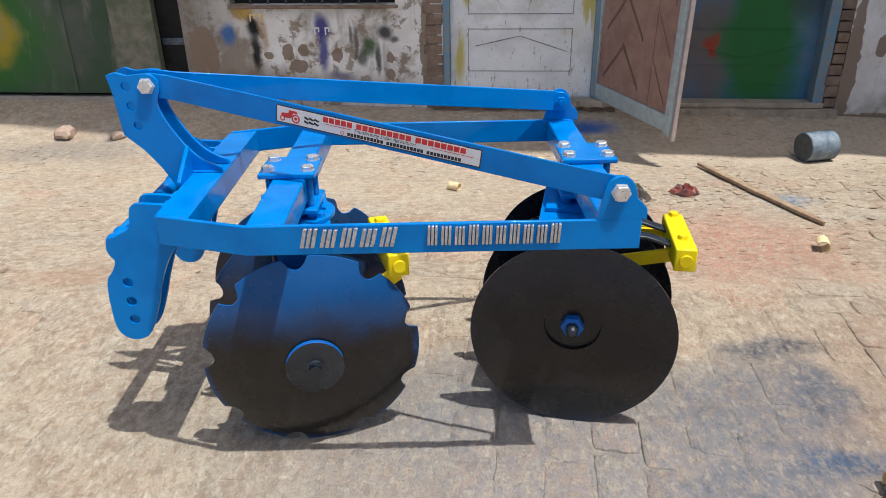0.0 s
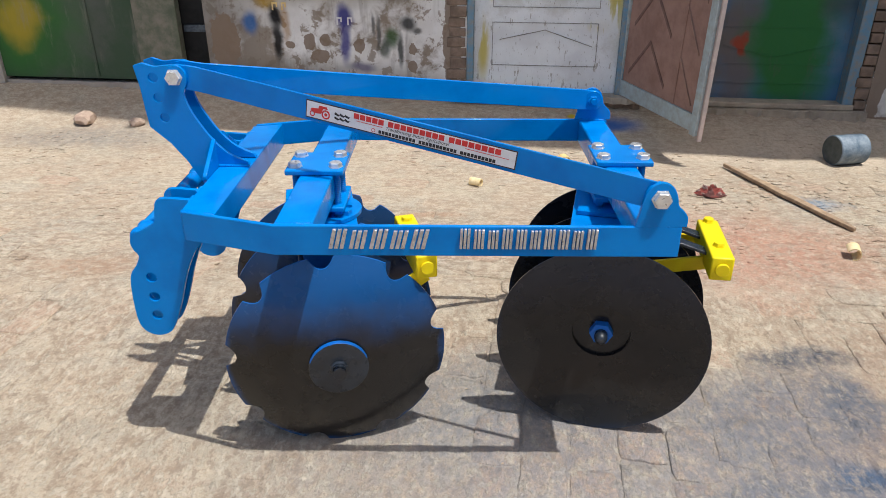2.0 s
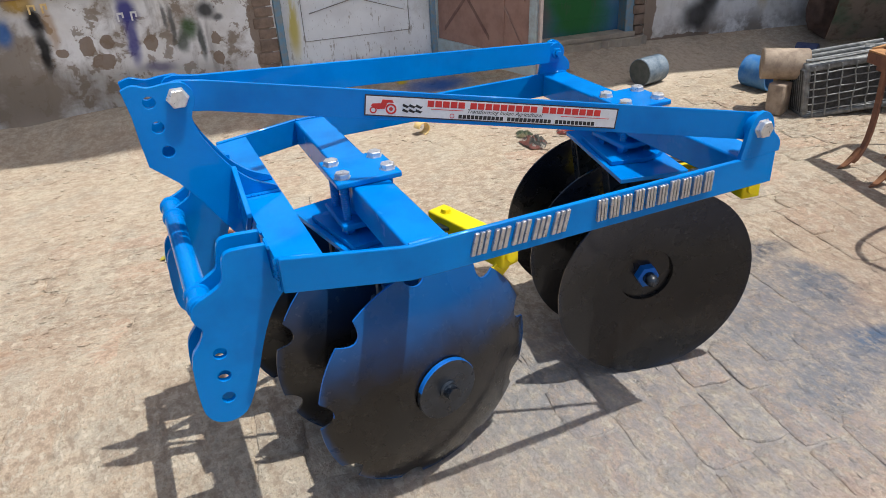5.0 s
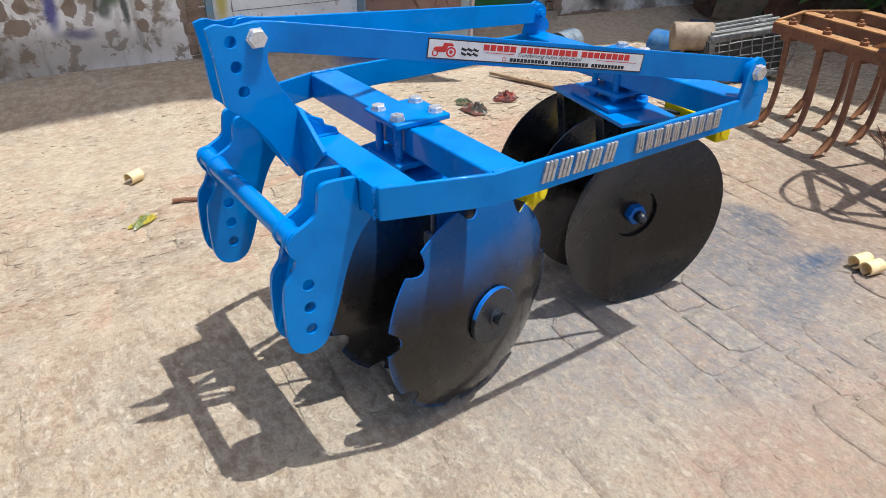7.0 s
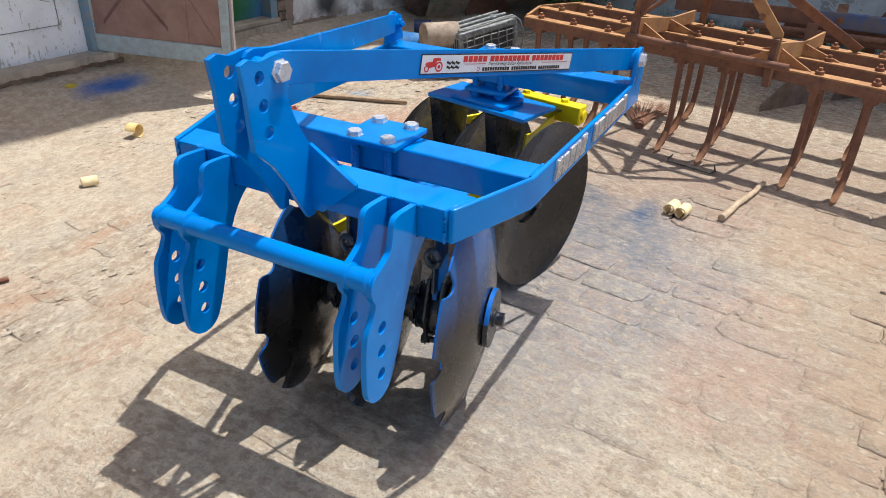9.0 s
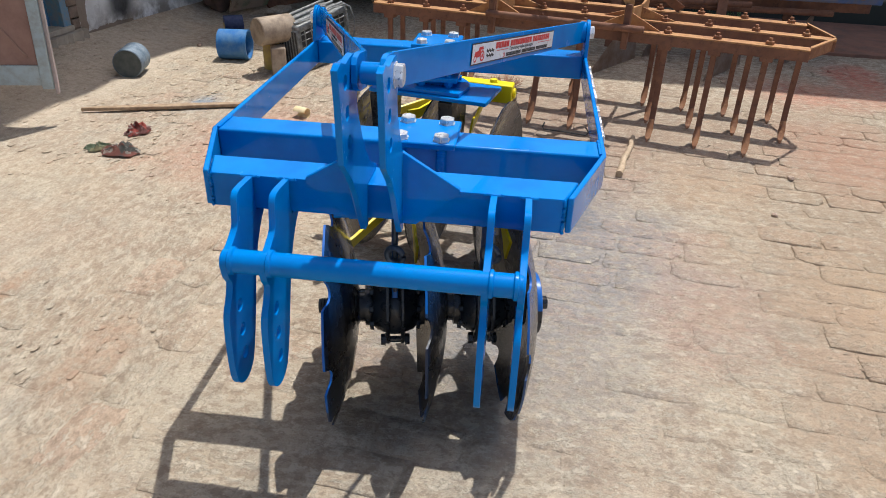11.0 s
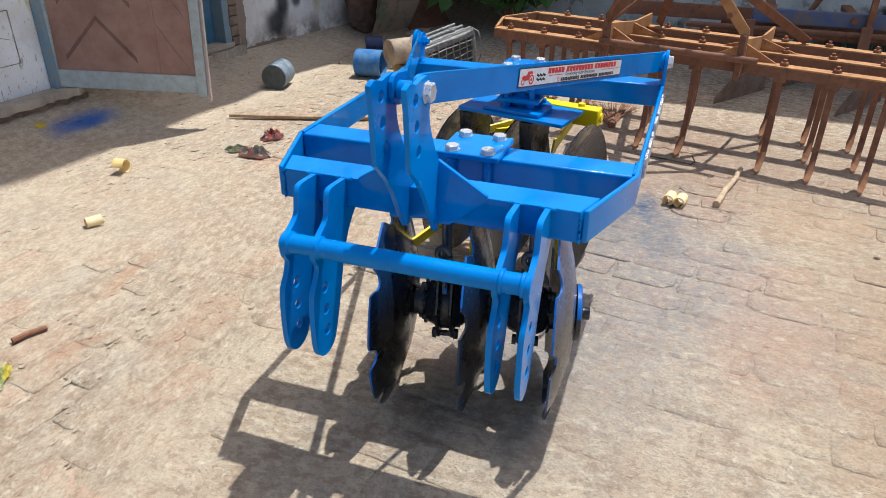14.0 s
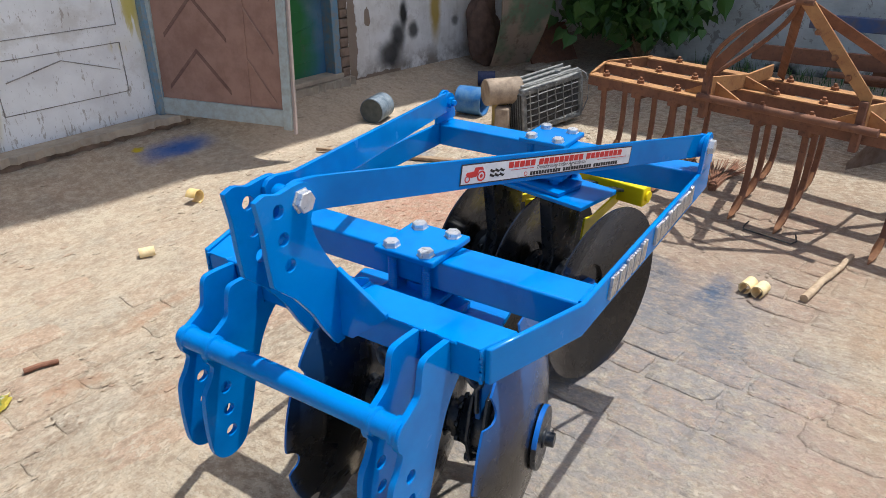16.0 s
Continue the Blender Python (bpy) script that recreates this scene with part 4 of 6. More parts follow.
def build_frame():
    for s in (-1, 1):
        outer = [(0.549, s * HALF), (-0.429, s * HALF), (-0.676, s * 0.3885)]
        inner = [(-0.676, s * 0.3760), (-0.427, s * (HALF - 0.012)), (0.549, s * (HALF - 0.012))]
        part("side_bar", slab(outer + inner, LOW, TOP), BLUE, harrow, bevel=0.003)
    part("front_crossbar", slab([(-0.680, -0.3720), (-0.680, 0.3720), (-0.589, 0.4020), (-0.589, -0.4020)], LOW + 0.001, TOP - 0.003), BLUE, harrow, bevel=0.004)
    part("middle_crossbar", box((-0.431, 0.0125 - HALF, LOW + 0.001), (-0.336, HALF - 0.0125, TOP - 0.003)), BLUE, harrow, bevel=0.005)
    part("rear_crossbar", box((0.450, 0.0125 - HALF, LOW + 0.001), (0.542, HALF - 0.0125, TOP - 0.003)), BLUE, harrow, bevel=0.005)
    leg = [(-0.697, 0.812), (-0.765, 0.816), (-0.785, 0.806), (-0.792, 0.780), (-0.799, 0.748), (-0.835, 0.729), (-0.868, 0.714), (-0.885, 0.690), (-0.877, 0.664),
           (-0.864, 0.645), (-0.873, 0.615), (-0.890, 0.585), (-0.897, 0.530), (-0.897, 0.450), (-0.889, 0.412), (-0.868, 0.390), (-0.838, 0.384), (-0.808, 0.397),
           (-0.788, 0.430), (-0.765, 0.490), (-0.737, 0.580), (-0.707, 0.650), (-0.668, 0.700), (-0.622, 0.731)]
    # the nose that holds the tube stands back a little, the foot is short
    leg = [(x + 0.012 + 0.012 * max(0.0, 1 - abs(z - 0.69) / 0.11) * (x < -0.80), z if z > 0.735 else 0.735 + (z - 0.735) * 0.965) for x, z in leg]
    leg = smooth_line(leg, 3, False) + [(-0.681, 0.731)]
    holes = [ring(-0.822, 0.582, 0.0145), ring(-0.824, 0.522, 0.0145), ring(-0.826, 0.463, 0.0145)]
    for v in (-0.298, -0.228, 0.206, 0.284):
        part("hitch_plate", slab(leg, -0.007, 0.007, holes, upright(v)), BLUE, harrow, bevel=0.003)
    part("cross_tube", rod((-0.837, -0.3005, 0.697), (-0.837, 0.2925, 0.697), 0.0245, 28), BLUE, harrow)
    for v in (-0.287, -0.239, 0.195, 0.273):
        part("weld_collar", lathe([(0.0245, -0.006), (0.0285, -0.003), (0.0290, 0.003), (0.0245, 0.006)], (-0.837, v, 0.697), (0, 1, 0), 24), BLUE, harrow)
    mast = [(-0.893, 1.103), (-0.868, 1.110), (-0.838, 1.101), (-0.805, 1.104), (-0.772, 1.103), (-0.752, 1.085), (-0.751, 1.055), (-0.764, 1.025), (-0.756, 0.985), (-0.731, 0.935),
            (-0.698, 0.886), (-0.660, 0.850), (-0.610, 0.826)]
    mast = smooth_line(mast, 3, False) + [(-0.606, 0.814), (-0.698, 0.814), (-0.698, 0.722), (-0.722, 0.722), (-0.752, 0.768), (-0.785, 0.828), (-0.825, 0.882), (-0.876, 0.930), (-0.881, 0.985), (-0.884, 1.045)]
    holes = [ring(-0.843, 1.070, 0.0135), ring(-0.838, 1.014, 0.0135), ring(-0.829, 0.957, 0.0135)]
    lean = lambda x, z: (x + 0.014 - 0.008 * max(z - 0.82, 0.0), z)  # the top stands straight over the crossbar
    mast, holes = [lean(*p) for p in mast], [[lean(*p) for p in h] for h in holes]
    for v in (MAST_V - 0.0375, MAST_V + 0.0375):
        part("mast_plate", slab(mast, -0.006, 0.006, holes, upright(v)), BLUE, harrow, bevel=0.0018)
    for s in (-1, 1):
        g = [(MAST_V + s * a, b) for a, b in ((0.0415, 0.895), (0.160, 0.822), (0.160, 0.812), (0.070, 0.735), (0.0415, 0.735))]
        m = Matrix(((0, 0, 1, -0.687), (1, 0, 0, 0), (0, 1, 0, 0), (0, 0, 0, 1)))
        part("mast_gusset", slab(g, -0.006, 0.006, (), m), BLUE, harrow, bevel=0.002)
    # weld beads
    rng = random.Random(3)
    runs = [((-0.681, v - 0.02, 0.81), (-0.681, v + 0.02, 0.81)) for v in (-0.298, -0.228, 0.206, 0.284)]
    runs += [((-0.594, MAST_V + q, 0.814), (-0.679, MAST_V + q, 0.814)) for q in (-0.045, 0.045)]
    for q in (-1, 1):
        runs += [((-0.425, q * 0.457, 0.813), (-0.340, q * 0.457, 0.813)), ((0.455, q * 0.457, 0.813), (0.538, q * 0.457, 0.813)),
                 ((-0.681, q * 0.371, 0.735), (-0.681, q * 0.371, 0.81)), ((0.440, q * 0.466, 0.8155), (0.545, q * 0.466, 0.8155))]
    for p0, p1 in runs:
        n = max(4, int((Vector(p1) - Vector(p0)).length / 0.004))
        bm = tube_line([Vector(p0).lerp(Vector(p1), i / n) + Vector([rng.uniform(-0.0012, 0.0012) for _ in range(3)]) for i in range(n + 1)], 0.0042, 7)
        part("weld_bead", bm, BLUE, harrow)


build_frame()


def bolt(p, axis, r=0.019, h=0.013, shank=0.0, parent=None, material=None):
    bm = hexhead(p, axis, r, h)
    if shank:
        a = Vector(axis).normalized()
        rod(Vector(p) - a * shank, p, r * 0.55, 12, bm)
    return part("bolt", bm, material or ZINC, parent or harrow, "" if material else "zinc-plated hex bolt")


bolt((-0.772, MAST_V - 0.0435, 1.071), (0, -1, 0), 0.0215, 0.016)
bolt((-0.772, MAST_V + 0.0435, 1.071), (0, 1, 0), 0.0215, 0.016, material=BLUE)
part("spacer_tube", rod((-0.772, MAST_V - 0.017, 1.071), (-0.772, MAST_V + 0.017, 1.071), 0.020, 24), BLUE, harrow)


def link_z(x):
    return 1.071 + (0.886 - 1.071) * (x + 0.772) / (LUG_X + 0.772)


def link_v(x, s):
    """The stay's place across, on side s: straight beside the mast, then splayed to the rear corner."""
    a, b = MAST_V + s * 0.0255, s * 0.451
    return a if x < -0.715 else a + (b - a) * (x + 0.715) / (LUG_X + 0.715)


def build_link(s):
    """A stay from the mast to the rear corner, with the maker's sticker outside."""
    xs = [-0.797, -0.786, -0.766, -0.735, -0.715, -0.69] + [-0.6 + 0.05 * i for i in range(21)] + [0.46, 0.50, 0.517, 0.524]
    st = []
    for x in xs:
        end = min(x + 0.801, 0.529 - x)
        half = 0.0345 * min(1.0, math.sqrt(max(1 - (1 - min(end / 0.0345, 1)) ** 2, 0.02)))
        n = (0.328, -0.945, 0) if x > -0.71 else (0, -1, 0)
        st.append(((x, link_v(x, s), link_z(x)), (0, 0, half), (n[0], s * -n[1], 0)))
    link = part("stay_link", strip(st, 0.011), BLUE, harrow, "", bevel=0.0015)
    part("eye_boss", rod((LUG_X, s * 0.438, 0.886), (LUG_X, s * 0.4578, 0.886), 0.034, 28), BLUE, link)
    # sticker, in link coordinates: a along, b up
    p0, p1 = Vector((-0.388, link_v(-0.388, s), link_z(-0.388))), Vector((0.162, link_v(0.162, s), link_z(0.162)))
    a = (p1 - p0).normalized()
    out = Vector((-a.y, a.x, 0)).normalized() * s
    if out.y * s < 0:
        out = -out
    up = out.cross(a) if s < 0 else a.cross(out)
    if up.z < 0:
        up = -up
    # reading direction runs to the viewer's right
    right = up.cross(out)
    base = p0 if right.dot(a) > 0 else p1
    m = Matrix(((right.x, up.x, out.x, base.x), (right.y, up.y, out.y, base.y), (right.z, up.z, out.z, base.z), (0, 0, 0, 1)))
    L = (p1 - p0).length

    def flat(lo, hi, w0, w1, bm=None):
        return box((lo[0], lo[1], w0), (hi[0], hi[1], w1), m, bm)

    st = part("sticker", flat((0, -0.0245), (L, 0.0245), 0.0056, 0.0062), INK_BLACK, harrow, "white sticker with black border and red print")
    part("sheet", flat((0.003, -0.0215), (L - 0.003, 0.0215), 0.0060, 0.0066), STICKER, st)
    # maker's name as plain red bars, three words
    x = 0.142
    for letters in (5, 9, 8):
        for i in range(letters):
            part("red_bar", flat((x, 0.0040), (x + 0.0150, 0.0185), 0.0066, 0.0070), INK_RED, st)
            x += 0.0176
        x += 0.010
    part("red_rule", flat((0.150, -0.0020), (0.225, -0.0005), 0.0066, 0.0069), INK_RED, st)
    part("red_rule", flat((L - 0.135, -0.0020), (L - 0.020, -0.0005), 0.0066, 0.0069), INK_RED, st)
    x = 0.215
    for digits in (11, 11, 10):
        for i in range(digits):
            part("black_bar", flat((x, -0.0195), (x + 0.0078, -0.0105), 0.0066, 0.0070), INK_BLACK, st)
            x += 0.0096
        x += 0.008
    part("red_ring", slab(ring(0.200, -0.0145, 0.0055), 0.0066, 0.0070, [ring(0.200, -0.0145, 0.0040)], m), INK_RED, st)
    txt = bpy.data.curves.new("slogan", "FONT")
    txt.body, txt.size, txt.shear, txt.extrude = "Transforming Indian Agricultural", 0.0135, 0.35, 0.0001
    tob = bpy.data.objects.new("slogan", txt)
    me = bpy.data.meshes.new_from_object(tob)
    bpy.data.objects.remove(tob)
    me.materials.append(INK_BLACK)
    so = new("slogan", me)
    so.parent = st
    so.matrix_basis = m @ Matrix.Translation((0.232, -0.0060, 0.0069))
    # tractor emblem in plain shapes
    bm = bmesh.new()
    slab(ring(0.060, -0.006, 0.0125, 20), 0.0066, 0.0070, [ring(0.060, -0.006, 0.0085, 20)], m, bm)
    slab(ring(0.060, -0.006, 0.0045, 14), 0.0066, 0.0070, (), m, bm)
    slab(ring(0.020, -0.0105, 0.0080, 18), 0.0066, 0.0070, [ring(0.020, -0.0105, 0.0050, 18)], m, bm)
    slab([(0.014, -0.001), (0.018, 0.0045), (0.037, 0.0065), (0.040, 0.0150), (0.062, 0.0150), (0.066, 0.0080), (0.052, 0.0085), (0.046, -0.0065), (0.030, -0.0080)], 0.0066, 0.0070, (), m, bm)
    part("tractor_emblem", bm, INK_RED, st)
    bm = bmesh.new()
    for i in range(3):
        for j in (0, 1):
            x0, y0 = 0.085 + 0.015 * i, -0.009 + 0.011 * j
            slab([(x0, y0), (x0 + 0.012, y0 - 0.004), (x0 + 0.017, y0 + 0.002), (x0 + 0.012, y0 + 0.0015), (x0 + 0.002, y0 + 0.006)], 0.0066, 0.0070, (), m, bm)
    part("plough_emblem", bm, INK_BLACK, st)
    # rear lug
    lug = smooth_line([(0.448, 0.813), (0.456, 0.845), (0.464, 0.888), (0.478, 0.914), (0.503, 0.925), (0.528, 0.914), (0.541, 0.890), (0.546, 0.868), (0.562, 0.852), (0.572, 0.836), (0.572, 0.813)], 3, False)
    part("rear_lug", slab(lug, -0.006, 0.006, (), Matrix.Translation((-0.013, 0, 0.002)) @ upright(s * 0.464)), BLUE, harrow, bevel=0.002)
    bolt((LUG_X, s * 0.470, 0.886), (0, s, 0), 0.0215, 0.016)
    bolt((LUG_X, s * 0.441, 0.886), (0, -s, 0), 0.0190, 0.014, material=BLUE)
    bolt((LUG_X, s * 0.429, 0.886), (0, -s, 0), 0.0110, 0.014, material=BLUE)


build_link(-1)
build_link(1)


def clamp(x, v):
    """A bolted clamp over a crossbar, down to the gang's pivot."""
    part("clamp_plate", box((x - 0.083, v - 0.083, TOP - 0.002), (x + 0.083, v + 0.083, TOP + 0.014)), BLUE, harrow, bevel=0.004)
    part("clamp_plate", box((x - 0.080, v - 0.080, 0.700), (x + 0.080, v + 0.080, 0.716)), BLUE, harrow, bevel=0.004)
    part("pivot_boss", rod((x, v, 0.676), (x, v, 0.733), 0.042, 24), BLUE, harrow)
    for dx in (-0.058, 0.058):
        for dv in (-0.048, 0.048):
            bolt((x + dx, v + dv, TOP + 0.014), (0, 0, 1), 0.0190, 0.014)
            bm = rod((x + dx, v + dv, 0.660), (x + dx, v + dv, TOP), 0.0105, 12)
            for i in range(14):
                lathe([(0.0100, 0), (0.0118, 0.002), (0.0100, 0.004)], (x + dx, v + dv, 0.724 + 0.006 * i), (0, 0, 1), 12, bm)
            hexhead((x + dx, v + dv, 0.700), (0, 0, -1), 0.018, 0.014, bm)
            part("threaded_stud", bm, BLUE, harrow)


clamp(-0.389, -0.0415)
clamp(0.506, 0.0425)


def dish(r_out, depth, thick, notches=0, turn=0.0, step_in=0.0):
    """A dished disc with its flat centre at 0 and its rim at +depth; notches cut the rim."""
    flat_r, seg = 0.088, 216
    bm = bmesh.new()

    def height(r):
        t = max(r - flat_r, 0) / (r_out - flat_r)
        return depth * (0.42 * t + 0.58 * t * t) + (step_in if r > 0.0885 else 0.0)

    rows = []
    fr = [0.03, 0.06, 0.0875, 0.089, 0.12, 0.16, 0.20, 0.235, 0.262]
    for side in (0, 1):
        grid = []
        for i in range(seg):
            a = 2 * math.pi * i / seg
            edge = r_out
            if notches:
                step = 2 * math.pi / notches
                off = ((a - turn + step / 2) % step - step / 2) * r_out
                if abs(off) < 0.034:
                    edge = r_out + 0.006 - math.sqrt(0.034**2 - off**2) * 1.15
                    edge = min(edge, r_out)
            radii = fr + [0.262 + (edge - 0.262) * q for q in (0.25, 0.5, 0.75, 1.0)]
            grid.append([bm.verts.new((r * math.cos(a), r * math.sin(a), height(r) + (thick if side else 0))) for r in radii])
        mid = bm.verts.new((0, 0, thick if side else 0))
        for i in range(seg):
            g, h = grid[i], grid[(i + 1) % seg]
            bm.faces.new((mid, g[0], h[0]))
            for q in range(len(g) - 1):
                bm.faces.new((g[q], g[q + 1], h[q + 1], h[q]))
        rows.append(grid)
    for i in range(seg):
        j = (i + 1) % seg
        bm.faces.new((rows[0][i][-1], rows[0][j][-1], rows[1][j][-1], rows[1][i][-1]))
    return bm


def build_gang(name, start, yaw, flip, disc_mat, notches, plate_at):
    """A gang of three discs on one axle. The axle runs from start along +y turned by yaw degrees."""
    a = Vector((-math.sin(radians(yaw)), math.cos(radians(yaw)), 0))
    p = Vector((a.y, -a.x, 0))  # to the rear
    o = Vector(start)
    gap = 0.258 if flip else 0.239
    part("axle", rod(o - a * 0.045, o + a * (2 * gap + 0.075), 0.019, 18), BLACK, harrow)
    for i in range(3):
        c = o + a * (gap * i)
        # the dish opens along +a for the front gang and along -a for the rear gang
        open_way = a if not flip else -a
        z = open_way
        x = Vector((0, 0, 1)).cross(z).normalized()
        y = z.cross(x)
        m = Matrix(((x.x, y.x, z.x, c.x), (x.y, y.y, z.y, c.y), (x.z, y.z, z.z, c.z), (0, 0, 0, 1)))
        label = "notched black disc with blue overspray and painted sky reflection" if notches else "plain black dished disc"
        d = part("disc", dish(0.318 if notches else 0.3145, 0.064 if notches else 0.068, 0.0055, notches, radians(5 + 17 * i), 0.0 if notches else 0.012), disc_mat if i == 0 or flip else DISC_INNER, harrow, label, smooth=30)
        d.matrix_basis = m
        if notches:
            d.data.materials.append(EDGE_BLUE)
            for f in d.data.polygons:
                if abs(f.normal.z) < 0.5 and math.hypot(f.center.x, f.center.y) > 0.25 and f.center.y > (0.02, 0.16, -0.12)[i]:
                    f.material_index = 1
    near = o - a * 0.004
    if not flip:
        w = part("end_washer", lathe([(0, 0.013), (0.083, 0.013), (0.085, 0.011), (0.085, 0.0), (0, 0.0)], near, -a, 40), BLACK, harrow)
        w.data.materials.append(EDGE_BLUE)
        # blue only on the edge faces that point up
        for f in w.data.polygons:
            f.material_index = 1 if abs(f.normal.dot(a)) < 0.9 and f.normal.z > 0.25 else 0
        part("axle_head", lathe([(0, 0.020), (0.022, 0.020), (0.026, 0.017), (0.026, 0.011), (0, 0.011)], near, -a, 24), BLACK, harrow)
    else:
        bolt(near + a * 0.002, -a, 0.036, 0.032, material=EDGE_BLUE)
        part("axle_thread", lathe([(0.020, 0.0), (0.020, 0.048), (0.018, 0.058), (0.012, 0.066), (0.005, 0.069), (0, 0.0695)], near, -a, 22), BLACK, harrow)
    far = o + a * (2 * gap + 0.005)
    bm = rod(far, far + a * 0.100, 0.020, 18)
    for i in range(12):
        lathe([(0.0190, 0), (0.0225, 0.003), (0.0190, 0.006)], far + a * (0.012 + 0.007 * i), a, 18, bm)
    part("axle_thread", bm, BLACK, harrow)
    hexhead(far, a, 0.034, 0.03, bm := bmesh.new())
    part("axle_nut", bm, BLACK, harrow)
    for i in range(2):
        c = o + a * (gap * (i + 0.5) + (0.018 if not flip else -0.018))
        spool = [(0, -0.115), (0.062, -0.115), (0.062, -0.103), (0.045, -0.095), (0.045, -0.080), (0.055, -0.080), (0.055, -0.066), (0.045, -0.066), (0.045, 0.066), (0.055, 0.066), (0.055, 0.080), (0.045, 0.080), (0.045, 0.095), (0.062, 0.103), (0.062, 0.112), (0, 0.112)]
        part("spool", lathe(spool, c, a, 32), BLACK, harrow)
        house = [(0, -0.062), (0.052, -0.062), (0.066, -0.050), (0.074, -0.030), (0.080, -0.012), (0.080, 0.012), (0.074, 0.030), (0.066, 0.050), (0.052, 0.062), (0, 0.062)]
        b = part("bearing_housing", lathe(house, c, a, 36), BLACK, harrow)
        for k in range(8):
            q = 2 * math.pi * (k + 0.5) / 8
            w = p * math.cos(q) * 0.060 + Vector((0, 0, math.sin(q) * 0.060))
            part("cap_screw", hexhead(c + w - a * 0.058, -a, 0.009, 0.010), BLACK, b)
            part("cap_screw", hexhead(c + w + a * 0.058, a, 0.009, 0.010), BLACK, b)
        # hanger: two straps that pinch the housing and a broad standard above
        for q in (-1, 1):
            st = [(c + a * (0.020 * q) - p * 0.02 + Vector((0, 0, h)), p * w, a) for h, w in ((-0.092, 0.034), (-0.075, 0.052), (0.02, 0.086), (0.085, 0.060), (0.125, 0.040))]
            part("hanger_strap", strip(st, 0.010), BLACK, harrow, bevel=0.002)
        if flip:
            part("hanger_standard", strip([(c - p * 0.01 + Vector((0, 0, h)), p * w, a) for h, w in ((0.075, 0.055), (0.16, 0.070), (0.327, 0.095))], 0.050), BLACK, harrow, bevel=0.003)
        else:
            part("hanger_stem", strip([(c - p * 0.02 + Vector((0, 0, h)), p * w, a) for h, w in ((0.070, 0.055), (0.20, 0.045), (0.327, 0.060))], 0.016), EDGE_BLUE, harrow, bevel=0.003)
        bm = bmesh.new()
        for w in (-0.032, 0.030):
            bmc = c + p * (w - 0.02) - Vector((0, 0, 0.078))
            rod(bmc - a * 0.034, bmc + a * 0.034, 0.009, 10, bm)
            hexhead(bmc - a * 0.026, -a, 0.0155, 0.013, bm)
            hexhead(bmc + a * 0.026, a, 0.0155, 0.013, bm)
        part("clamp_bolt", bm, BLACK, harrow)
        # grease eye on a thin stem in front of the hanger
        if flip:
            continue
        e = c - p * 0.098 + Vector((0, 0, 0.214))
        bm = bmesh.new()
        tube_line([e + Vector((0, 0, 0.021 * math.sin(t))) + (a * 0.9 + p * 0.4) * 0.021 * math.cos(t) for t in [2 * math.pi * k / 18 for k in range(19)]], 0.0085, 8, bm)
        rod(e + p * 0.014 + Vector((0, 0, -0.115)), e + p * 0.014 + Vector((0, 0, 0.112)), 0.0065, 10, bm)
        part("eye", bm, EYE_STEEL, harrow, "dark grey steel eye on a thin rod")
    # pivot plates on top
    c = Vector((plate_at[0], plate_at[1], 0))
    m = Matrix(((p.x, a.x, 0, c.x), (p.y, a.y, 0, c.y), (0, 0, 1, 0), (0, 0, 0, 1)))
    deck = [(-0.105, -0.215), (0.098, -0.215), (0.105, -0.208), (0.105, 0.208), (0.098, 0.215), (-0.105, 0.215)]
    part("gang_plate", slab(deck, 0.652, 0.666, (), m), BLUE, harrow, bevel=0.002)
    arc = [(0.155 * math.cos(t) - 0.03, 0.125 * math.sin(t)) for t in [-1.25 + 2.5 * k / 20 for k in range(21)]] + [(-0.09, 0.115), (-0.09, -0.115)]
    slots = [ring(0.075, 0.055, 0.012, 12), ring(0.085, 0.0, 0.012, 12), ring(0.075, -0.055, 0.012, 12)]
    part("sector_plate", slab(arc, 0.668, 0.680, slots, m), BLUE, harrow, bevel=0.002)
    for q in (-0.055, 0.055):
        bolt(m @ Vector((0.075, q, 0.680)), (0, 0, 1), 0.017, 0.014, material=BLUE)
    return a, p


fa, fp = build_gang("front", (-0.319, -0.338, 0.320), 11.0, False, DISC_FRONT, 9, (-0.395, -0.0415))
ra, rp = build_gang("rear", (0.4675, -0.131, 0.3160), -12.3, True, DISC_REAR, 0, (0.489, 0.0425))


